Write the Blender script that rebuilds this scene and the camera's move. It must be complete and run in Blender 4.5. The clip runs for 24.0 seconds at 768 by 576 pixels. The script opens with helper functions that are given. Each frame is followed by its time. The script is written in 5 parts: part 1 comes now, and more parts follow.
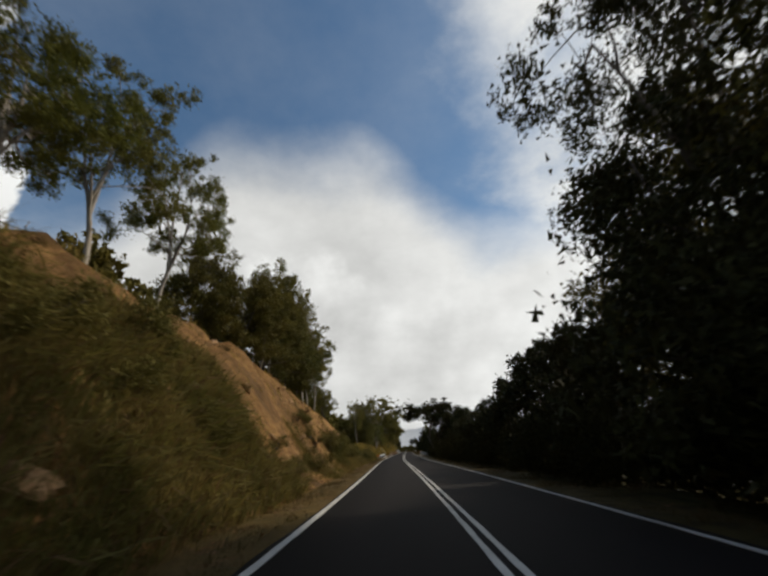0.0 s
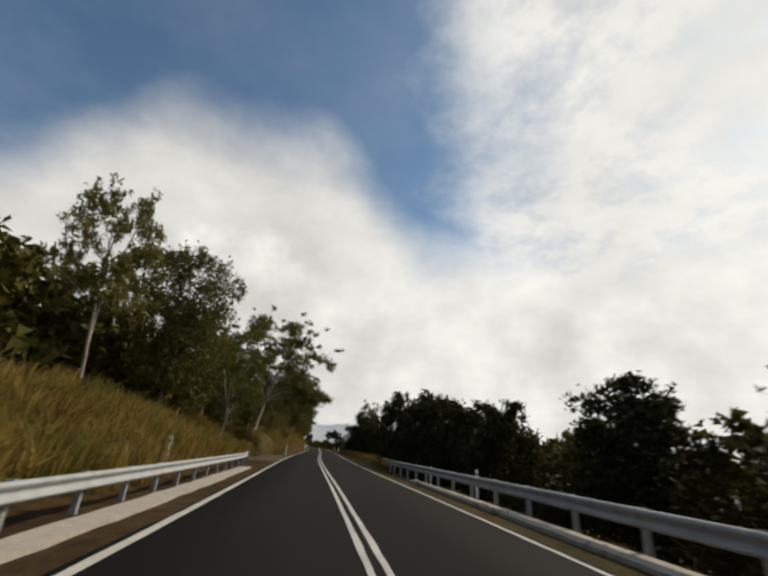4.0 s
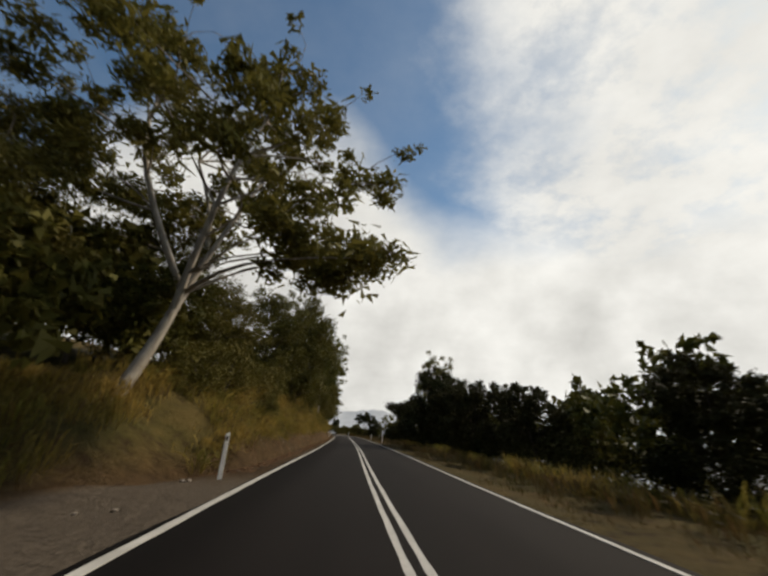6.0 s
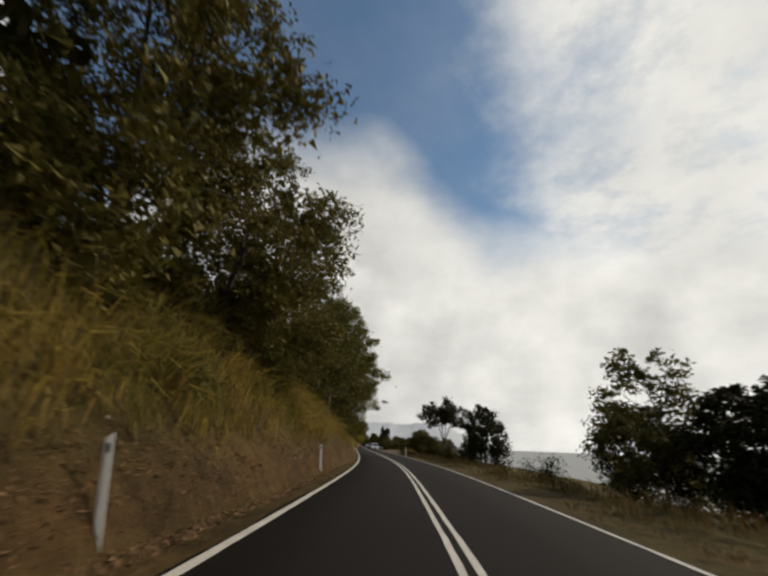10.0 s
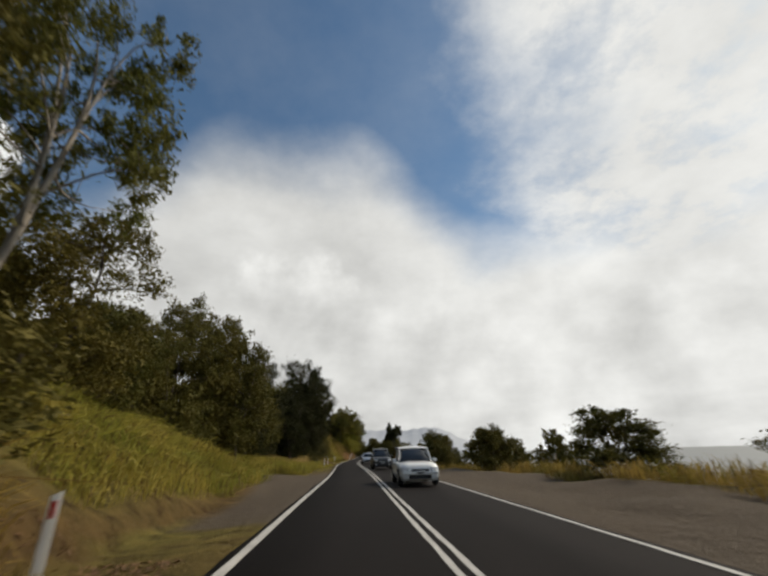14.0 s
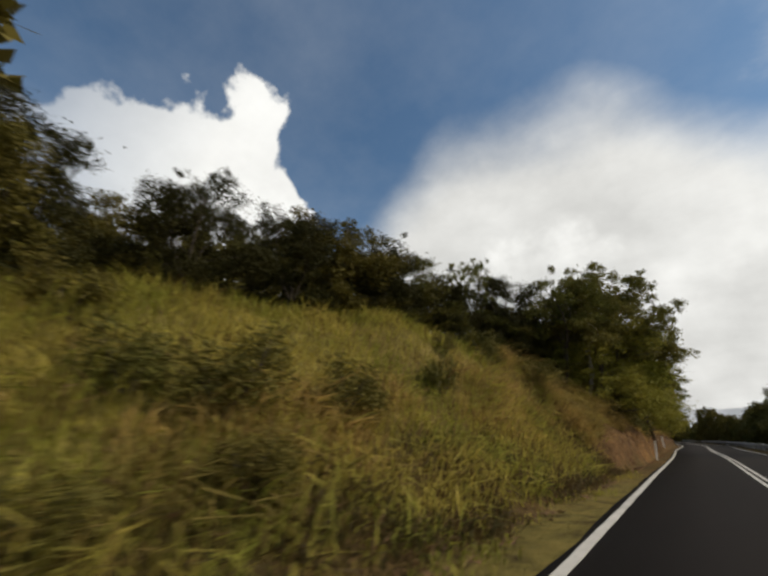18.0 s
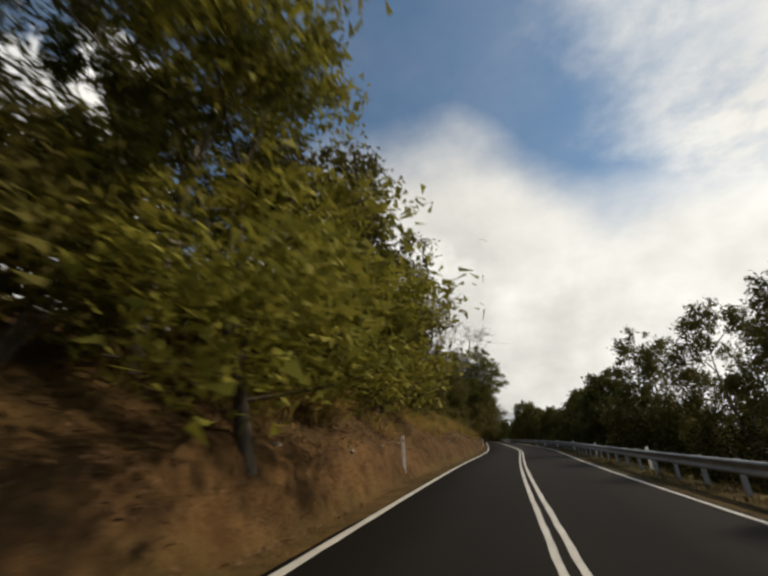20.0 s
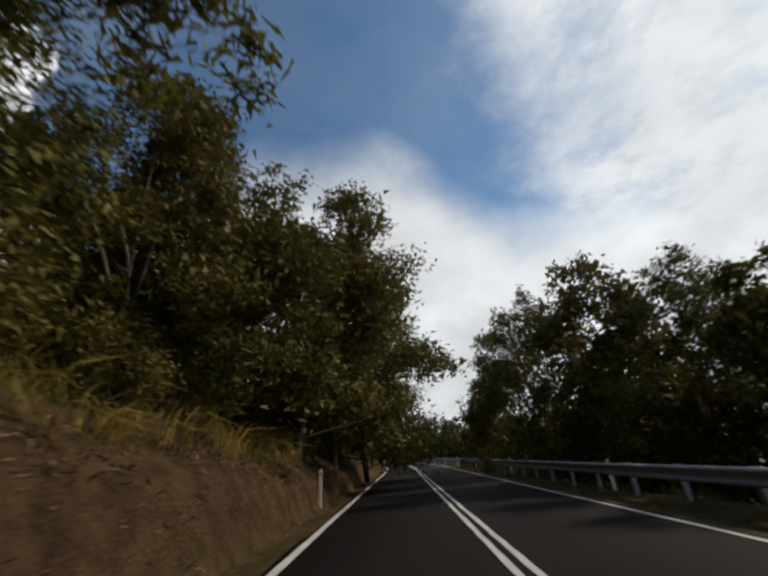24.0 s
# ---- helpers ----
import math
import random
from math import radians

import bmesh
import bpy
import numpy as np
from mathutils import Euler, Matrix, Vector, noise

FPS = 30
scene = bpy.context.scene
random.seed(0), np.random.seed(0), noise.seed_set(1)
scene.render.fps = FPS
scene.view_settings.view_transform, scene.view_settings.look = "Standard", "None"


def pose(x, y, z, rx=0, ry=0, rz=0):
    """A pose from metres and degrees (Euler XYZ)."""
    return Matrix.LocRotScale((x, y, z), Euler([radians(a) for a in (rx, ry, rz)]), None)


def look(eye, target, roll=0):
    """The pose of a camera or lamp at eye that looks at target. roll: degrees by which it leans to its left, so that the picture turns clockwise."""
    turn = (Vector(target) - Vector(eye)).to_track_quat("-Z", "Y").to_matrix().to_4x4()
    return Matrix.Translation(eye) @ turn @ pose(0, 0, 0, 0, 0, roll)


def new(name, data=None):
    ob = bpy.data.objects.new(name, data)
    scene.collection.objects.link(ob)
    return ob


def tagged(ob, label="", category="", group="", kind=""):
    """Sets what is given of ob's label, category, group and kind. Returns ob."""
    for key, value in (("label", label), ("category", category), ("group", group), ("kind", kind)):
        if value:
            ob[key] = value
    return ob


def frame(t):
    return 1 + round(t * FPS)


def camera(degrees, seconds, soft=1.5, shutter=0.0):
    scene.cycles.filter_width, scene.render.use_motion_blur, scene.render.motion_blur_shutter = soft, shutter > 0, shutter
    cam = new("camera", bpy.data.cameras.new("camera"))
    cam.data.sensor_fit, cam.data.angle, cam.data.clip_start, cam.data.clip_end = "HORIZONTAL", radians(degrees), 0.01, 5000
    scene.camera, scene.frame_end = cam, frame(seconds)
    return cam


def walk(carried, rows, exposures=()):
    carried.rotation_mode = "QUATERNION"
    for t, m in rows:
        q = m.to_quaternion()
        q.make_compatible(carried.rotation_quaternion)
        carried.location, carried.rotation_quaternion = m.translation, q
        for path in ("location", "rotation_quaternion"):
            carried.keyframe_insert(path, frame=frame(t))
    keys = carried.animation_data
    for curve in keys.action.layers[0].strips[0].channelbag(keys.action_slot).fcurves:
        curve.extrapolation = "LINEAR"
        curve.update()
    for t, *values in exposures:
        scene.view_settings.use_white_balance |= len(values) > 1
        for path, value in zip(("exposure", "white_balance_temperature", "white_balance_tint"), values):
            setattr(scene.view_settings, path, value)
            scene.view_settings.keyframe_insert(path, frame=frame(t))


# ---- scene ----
# ---- camera and its drive along the road ----
cam = camera(88.8, 24.0, soft=2.7, shutter=0.14)
EYE = 1.4
PATH = [
    (0, pose(-1.367, 9.975, 1.4, 112.57, 3.18, 3.60)),
    (0.5, pose(-1.648, 21.210, 1.4, 113.33, 0.95, 4.04)),
    (1, pose(-1.905, 32.447, 1.4, 112.63, -1.15, -1.74)),
    (1.5, pose(-2.267, 43.687, 1.4, 112.39, -0.19, -0.67)),
    (2, pose(-2.695, 54.930, 1.4, 114.52, -2.72, -2.57)),
    (2.5, pose(-3.200, 66.175, 1.4, 110.41, -6.57, -9.55)),
    (4.5, pose(-3.934, 111.183, 1.4, 112.57, -0.96, -5.58)),
    (5, pose(-4.138, 122.427, 1.4, 109.87, 1.16, 0.75)),
    (5.5, pose(-4.381, 133.678, 1.4, 110.32, -0.84, 0.23)),
    (6, pose(-4.641, 144.936, 1.4, 110.31, -2.25, -5.03)),
    (6.5, pose(-4.627, 156.196, 1.4, 112.58, -0.66, -2.20)),
    (7, pose(-4.448, 167.452, 1.4, 112.63, 1.76, 1.72)),
    (7.5, pose(-4.429, 178.699, 1.4, 113.19, 1.71, 2.17)),
    (8, pose(-4.461, 189.941, 1.4, 110.49, 0.79, 2.31)),
    (8.5, pose(-4.534, 201.185, 1.4, 110.47, -0.73, -0.69)),
    (9, pose(-4.686, 212.434, 1.4, 109.66, 0.86, -0.41)),
    (9.5, pose(-4.841, 223.686, 1.4, 111.92, -2.84, 1.81)),
    (11.5, pose(-6.045, 268.592, 1.4, 111.28, 2.08, 4.75)),
    (12, pose(-7.208, 279.765, 1.4, 113.01, 0.30, 4.12)),
    (12.5, pose(-8.238, 290.950, 1.4, 113.16, -2.13, 5.89)),
    (13, pose(-9.546, 302.128, 1.4, 111.92, -1.83, 3.46)),
    (13.5, pose(-11.053, 313.276, 1.4, 111.38, -1.12, -0.07)),
    (14, pose(-12.498, 324.430, 1.4, 112.88, 1.27, 1.84)),
    (14.5, pose(-13.778, 335.620, 1.4, 111.42, 2.34, 7.04)),
    (15, pose(-15.016, 346.804, 1.4, 111.49, 2.26, 7.93)),
    (15.5, pose(-16.553, 357.943, 1.4, 112.21, 4.72, 7.05)),
    (16, pose(-17.954, 369.079, 1.4, 111.43, 4.00, 8.23)),
    (16.5, pose(-19.245, 380.260, 1.4, 110.97, 6.27, 9.90)),
    (17, pose(-20.234, 391.479, 1.4, 116.14, 8.18, 22.23)),
    (17.3, pose(-21.141, 398.221, 1.4, 114.02, 2.65, 41.42)),
    (17.6, pose(-21.742, 404.970, 1.4, 112.30, -0.28, 42.89)),
    (18, pose(-22.044, 413.982, 1.4, 111.37, 0.59, 39.88)),
    (18.5, pose(-21.780, 425.262, 1.4, 113.70, 10.88, 35.01)),
    (19, pose(-22.114, 436.526, 1.4, 111.61, 9.73, 32.70)),
    (19.5, pose(-22.842, 447.752, 1.4, 111.45, 6.85, 26.81)),
    (21.5, pose(-26.025, 492.649, 1.4, 112.87, -8.09, 4.89)),
    (22, pose(-26.943, 503.840, 1.4, 113.61, -5.06, -0.47)),
    (22.5, pose(-28.076, 515.004, 1.4, 112.99, -2.17, 5.01)),
    (23, pose(-29.402, 526.152, 1.4, 112.92, -0.21, 7.41)),
    (23.5, pose(-30.903, 537.295, 1.4, 113.51, 1.57, 7.97)),
    (24, pose(-32.382, 548.436, 1.4, 113.53, 5.42, 9.81)),
]
walk(cam, PATH, exposures=[(0.0, -0.05, 6900.0, 10.0), (2.0, 0.08, 7000.0, 10.0), (5.0, 0.0, 7200.0, 10.0), (6.0, 0.02, 7200.0, 10.0), (8.0, -0.08, 7250.0, 10.0), (12.0, -0.05, 7100.0, 10.0), (16.0, -0.03, 6900.0, 10.0), (18.0, 0.08, 7000.0, 10.0), (19.0, 0.12, 7600.0, 10.0), (22.0, 0.12, 6650.0, 10.0), (23.0, -0.08, 6850.0, 10.0), (24.0, 0.0, 6600.0, 10.0)])

# ---- sky and sun ----
SUN_AZ, SUN_EL = radians(66), radians(40)
world = bpy.data.worlds.new("sky")
scene.world = world
world.use_nodes = True
wn, wl = world.node_tree.nodes, world.node_tree.links
wn.clear()


def sky_math(op, a, b=None, c=None, clamp=False):
    n = wn.new("ShaderNodeMath")
    n.operation, n.use_clamp = op, clamp
    for i, v in enumerate((a, b, c)):
        if v is None:
            continue
        if isinstance(v, (int, float)):
            n.inputs[i].default_value = v
        else:
            wl.new(v, n.inputs[i])
    return n.outputs[0]


def sky_mix(fac, a, b):
    n = wn.new("ShaderNodeMix")
    n.data_type = "RGBA"
    for sock, v in ((n.inputs[0], fac), (n.inputs[6], a), (n.inputs[7], b)):
        if isinstance(v, (int, float, tuple)):
            sock.default_value = v
        else:
            wl.new(v, sock)
    return n.outputs[2]


def sky_noise(vec, scale, detail, rough=0.55):
    n = wn.new("ShaderNodeTexNoise")
    n.inputs["Scale"].default_value, n.inputs["Detail"].default_value = scale, detail
    n.inputs["Roughness"].default_value = rough
    wl.new(vec, n.inputs["Vector"])
    return n.outputs["Fac"]


def sky_step(v, lo, hi, a, b):
    """Glides from a to b while v goes from lo to hi."""
    n = wn.new("ShaderNodeMapRange")
    n.interpolation_type = "SMOOTHSTEP"
    for i, q in zip((1, 2, 3, 4), (lo, hi, a, b)):
        n.inputs[i].default_value = q
    wl.new(v, n.inputs[0])
    return n.outputs[0]


sky = wn.new("ShaderNodeTexSky")
sky.sky_type, sky.sun_disc = "NISHITA", False
sky.sun_elevation, sky.sun_rotation = SUN_EL, SUN_AZ
sky.air_density, sky.dust_density, sky.ozone_density = 1.0, 0.6, 2.0
tc = wn.new("ShaderNodeTexCoord")
sep = wn.new("ShaderNodeSeparateXYZ")
wl.new(tc.outputs["Generated"], sep.inputs[0])
dx, dy, dz = sep.outputs
az = sky_math("ARCTAN2", dx, dy)
el = sky_math("ARCSINE", dz)
flat = sky_math("ADD", sky_math("MAXIMUM", dz, 0.0), 0.22)
comb = wn.new("ShaderNodeCombineXYZ")
wl.new(sky_math("DIVIDE", dx, flat), comb.inputs[0])
wl.new(sky_math("DIVIDE", dy, flat), comb.inputs[1])
streak = sky_noise(comb.outputs[0], 2.2, 7, 0.6)
broad = sky_noise(comb.outputs[0], 0.9, 3)
puff = sky_noise(tc.outputs["Generated"], 4.5, 6, 0.5)
# the low cloud bank: a smooth upper edge that dips towards the sun
edge = sky_math("ADD", sky_step(az, -0.9, -0.45, 0.42, 0.745), sky_step(az, -0.08, 0.27, 0.0, -0.21))
edge = sky_math("ADD", edge, sky_math("MULTIPLY", sky_math("SUBTRACT", puff, 0.5), 0.12))
edge = sky_math("ADD", edge, sky_math("MULTIPLY", sky_math("SUBTRACT", streak, 0.5), 0.16))
low = sky_step(sky_math("SUBTRACT", edge, el), -0.07, 0.17, 0.0, 1.0)
# a heap cloud inland, with a hard cauliflower edge
lobes = sky_noise(tc.outputs["Generated"], 9.0, 6, 0.5)
right = sky_math("MAXIMUM", sky_math("ADD", az, 1.10), 0.0)
left = sky_math("MAXIMUM", sky_math("SUBTRACT", -1.15, az), 0.0)
heap = sky_math("SUBTRACT", 0.79, sky_math("MULTIPLY", sky_math("MULTIPLY", right, right), 7.0))
heap = sky_math("SUBTRACT", heap, sky_math("MULTIPLY", left, 0.45))
heap = sky_math("ADD", heap, sky_math("MULTIPLY", sky_math("SUBTRACT", puff, 0.5), 0.42))
heap = sky_math("ADD", heap, sky_math("MULTIPLY", sky_math("SUBTRACT", lobes, 0.5), 0.22))
heap = sky_step(sky_math("SUBTRACT", heap, el), 0.0, 0.05, 0.0, 1.0)
low = sky_math("MAXIMUM", low, heap)
# a smaller heap standing before the bank: bright head, grey foot
across = sky_math("DIVIDE", sky_math("ADD", az, 0.26), 0.20)
above = sky_math("DIVIDE", sky_math("SUBTRACT", el, 0.38), 0.12)
small = sky_math("SUBTRACT", 1.0, sky_math("ADD", sky_math("MULTIPLY", across, across), sky_math("MULTIPLY", above, above)))
small = sky_step(sky_math("ADD", small, sky_math("MULTIPLY", sky_math("SUBTRACT", lobes, 0.5), 3.0)), 0.0, 0.9, 0.0, 1.0)
small = sky_math("MULTIPLY", small, sky_math("ADD", sky_math("MULTIPLY", sky_math("SUBTRACT", lobes, 0.5), 3.0), sky_step(above, -0.9, 0.6, -1.0, 1.0)))
# the mackerel sheet on the sun's side
side = sky_math("SUBTRACT", az, 0.13)
side = sky_math("ADD", side, sky_math("MULTIPLY", sky_math("SUBTRACT", streak, 0.5), 0.9))
high = sky_math("MULTIPLY", sky_math("SUBTRACT", dz, 0.12), 2.6, clamp=True)
fleck = sky_math("ADD", sky_math("MULTIPLY", sky_math("SUBTRACT", sky_noise(comb.outputs[0], 6.0, 6, 0.62), 0.5), high), 0.5)
scales = sky_math("MULTIPLY", sky_math("SUBTRACT", fleck, 0.34), 5.5, clamp=True)
sheet = sky_step(side, 0.0, 0.52, 0.0, 1.0)
sheet = sky_math("MULTIPLY", sheet, sky_math("ADD", sky_math("MULTIPLY", scales, 0.38), 0.62))
veil = sky_math("MULTIPLY", sky_math("SUBTRACT", streak, 0.38), 1.1, clamp=True)
ahead = sky_math("MAXIMUM", sky_math("MULTIPLY", sky_math("ADD", dy, 0.15), 2.2, clamp=True), 0.4)
open_top = sky_math("DIVIDE", sky_math("SUBTRACT", 1.32, el), 0.3, clamp=True)
cover = sky_math("MAXIMUM", sky_math("MULTIPLY", sky_math("MAXIMUM", low, sheet), sky_math("MULTIPLY", ahead, open_top)), sky_math("MULTIPLY", veil, 0.30))
body = sky_math("ADD", sky_math("ADD", sky_math("MULTIPLY", broad, 2.6), sky_math("MULTIPLY", puff, 3.0)), sky_math("MULTIPLY", streak, 2.2))
heaps = sky_noise(tc.outputs["Generated"], 8.0, 5, 0.5)
band = sky_math("DIVIDE", sky_math("SUBTRACT", 0.50, el), 0.2, clamp=True)
body = sky_math("ADD", body, sky_math("MULTIPLY", sky_math("MULTIPLY", sky_math("SUBTRACT", heaps, 0.52), 6.0), band))
glow = sky_math("MULTIPLY", sky_math("ADD", az, 0.1), 2.6, clamp=True)
body = sky_math("ADD", body, sky_math("MULTIPLY", sky_math("SUBTRACT", fleck, 0.5), 2.4))
body = sky_math("ADD", body, sky_math("MULTIPLY", heap, 1.5))
body = sky_math("ADD", body, sky_math("MULTIPLY", small, 1.5))
body = sky_math("ADD", sky_math("ADD", body, 3.7), sky_math("MULTIPLY", glow, 1.3))
cloud = wn.new("ShaderNodeCombineXYZ")
wl.new(sky_math("MULTIPLY", body, 0.96), cloud.inputs[0])
wl.new(body, cloud.inputs[1])
wl.new(sky_math("MULTIPLY", body, 1.03), cloud.inputs[2])
bg = wn.new("ShaderNodeBackground")
bg.inputs["Strength"].default_value = 0.093
open_sky = wn.new("ShaderNodeVectorMath")
open_sky.operation = "MULTIPLY"
open_sky.inputs[1].default_value = (0.88, 1.10, 1.16)
wl.new(sky.outputs[0], open_sky.inputs[0])
wl.new(sky_mix(cover, open_sky.outputs[0], cloud.outputs[0]), bg.inputs["Color"])
wout = wn.new("ShaderNodeOutputWorld")
wl.new(bg.outputs[0], wout.inputs["Surface"])

sun = bpy.data.lights.new("sun", "SUN")
sun.energy, sun.angle, sun.color = 3.3, radians(4), (1.0, 0.92, 0.78)
sun_ob = new("sun", sun)
sun_dir = Vector((math.sin(SUN_AZ) * math.cos(SUN_EL), math.cos(SUN_AZ) * math.cos(SUN_EL), math.sin(SUN_EL)))
sun_ob.matrix_world = look(sun_dir * 300, (0, 0, 0))


# ---- materials ----
class Nodes:
    """A small hand for building node materials."""

    def __init__(self, name, rough=0.8, spec=0.3):
        self.mat = bpy.data.materials.new(name)
        self.mat.use_nodes = True
        self.n, self.l = self.mat.node_tree.nodes, self.mat.node_tree.links
        self.bsdf = self.n["Principled BSDF"]
        self.bsdf.inputs["Roughness"].default_value = rough
        self.bsdf.inputs["Specular IOR Level"].default_value = spec

    def put(self, sock, v):
        if isinstance(v, (int, float, tuple)):
            sock.default_value = (*v, 1.0) if isinstance(v, tuple) and len(v) == 3 else v
        else:
            self.l.new(v, sock)

    def coords(self):
        return self.n.new("ShaderNodeNewGeometry").outputs["Position"]

    def local(self):
        return self.n.new("ShaderNodeTexCoord").outputs["Object"]

    def stretch(self, vec, s):
        m = self.n.new("ShaderNodeVectorMath")
        m.operation = "MULTIPLY"
        self.l.new(vec, m.inputs[0])
        m.inputs[1].default_value = s
        return m.outputs[0]

    def noise(self, vec, scale, detail=4, rough=0.55):
        t = self.n.new("ShaderNodeTexNoise")
        t.inputs["Scale"].default_value, t.inputs["Detail"].default_value, t.inputs["Roughness"].default_value = scale, detail, rough
        self.l.new(vec, t.inputs["Vector"])
        return t.outputs["Fac"]

    def math(self, op, a, b=0.0, clamp=False):
        m = self.n.new("ShaderNodeMath")
        m.operation, m.use_clamp = op, clamp
        self.put(m.inputs[0], a), self.put(m.inputs[1], b)
        return m.outputs[0]

    def ramp(self, fac, lo, hi):
        m = self.n.new("ShaderNodeMapRange")
        m.inputs["From Min"].default_value, m.inputs["From Max"].default_value = lo, hi
        self.l.new(fac, m.inputs["Value"])
        return m.outputs["Result"]

    def mix(self, fac, a, b):
        m = self.n.new("ShaderNodeMix")
        m.data_type = "RGBA"
        self.put(m.inputs[0], fac), self.put(m.inputs[6], a), self.put(m.inputs[7], b)
        return m.outputs[2]

    def attr(self, name):
        a = self.n.new("ShaderNodeAttribute")
        a.attribute_name = name
        return a

    def island(self):
        return self.n.new("ShaderNodeNewGeometry").outputs["Random Per Island"]

    def object_random(self):
        return self.n.new("ShaderNodeObjectInfo").outputs["Random"]

    def color(self, v):
        self.put(self.bsdf.inputs["Base Color"], v)
        return self

    def bump(self, height, strength, dist=0.05):
        b = self.n.new("ShaderNodeBump")
        b.inputs["Strength"].default_value, b.inputs["Distance"].default_value = strength, dist
        self.l.new(height, b.inputs["Height"])
        self.l.new(b.outputs[0], self.bsdf.inputs["Normal"])
        return self

    def see_through(self, colour, amount):
        t = self.n.new("ShaderNodeBsdfTranslucent")
        self.put(t.inputs["Color"], colour)
        m = self.n.new("ShaderNodeMixShader")
        m.inputs[0].default_value = amount
        self.l.new(self.bsdf.outputs[0], m.inputs[1]), self.l.new(t.outputs[0], m.inputs[2])
        self.l.new(m.outputs[0], self.n["Material Output"].inputs["Surface"])
        return self


def leaf_material(name, dark, light, warm, rough=0.55, thin=0.2, gloss=0.10):
    k = Nodes(name, rough + 0.1, gloss)
    c = k.mix(k.island(), dark, light)
    c = k.mix(k.math("MULTIPLY", k.object_random(), 0.6), c, warm)
    patch = k.ramp(k.noise(k.coords(), 0.45, 3), 0.42, 0.68)
    c = k.mix(k.math("MULTIPLY", patch, 0.45), c, warm)
    return k.color(c).see_through(c, thin).mat


def bark_material(name, a, b):
    k = Nodes(name, 0.85, 0.2)
    v = k.local()
    streaks = k.noise(k.stretch(v, (6.0, 6.0, 0.9)), 1.6, 5)
    fine = k.noise(v, 26.0, 3)
    c = k.mix(k.ramp(streaks, 0.35, 0.66), a, b)
    c = k.mix(k.math("MULTIPLY", fine, 0.4), c, (a[0] * 0.5, a[1] * 0.5, a[2] * 0.5))
    return k.color(c).bump(streaks, 0.5, 0.04).mat


def plain_material(name, col, rough=0.5, metal=0.0, spec=0.4, grime=0.25, scale=3.0):
    k = Nodes(name, rough, spec)
    k.bsdf.inputs["Metallic"].default_value = metal
    d = k.noise(k.local(), scale, 5)
    k.color(k.mix(k.math("MULTIPLY", k.ramp(d, 0.45, 0.75), grime), col, tuple(x * 0.45 for x in col)))
    k.put(k.bsdf.inputs["Roughness"], k.math("ADD", k.math("MULTIPLY", d, 0.2), rough - 0.1))
    return k.mat


def asphalt_material():
    k = Nodes("asphalt", 0.85, 0.08)
    v = k.coords()
    grit = k.noise(v, 90.0, 3, 0.7)
    worn = k.noise(k.stretch(v, (0.5, 0.05, 1.0)), 1.3, 4)
    patch = k.noise(v, 0.35, 4)
    c = k.mix(k.ramp(grit, 0.3, 0.75), (0.0052, 0.0042, 0.0040), (0.0145, 0.0115, 0.0105))
    c = k.mix(k.math("MULTIPLY", k.ramp(worn, 0.4, 0.7), 0.3), c, (0.023, 0.0185, 0.0165))
    c = k.mix(k.math("MULTIPLY", k.ramp(patch, 0.5, 0.75), 0.3), c, (0.015, 0.0132, 0.0125))
    return k.color(c).bump(grit, 0.35, 0.01).mat


def paint_material():
    k = Nodes("line_paint", 0.6, 0.3)
    v = k.coords()
    chips = k.math("MULTIPLY", k.ramp(k.noise(v, 22.0, 5, 0.7), 0.56, 0.72), 0.75)
    dirt = k.noise(v, 1.5, 4)
    c = k.mix(k.ramp(dirt, 0.3, 0.8), (0.52, 0.50, 0.465), (0.34, 0.325, 0.30))
    return k.color(k.mix(chips, c, (0.07, 0.063, 0.06))).mat


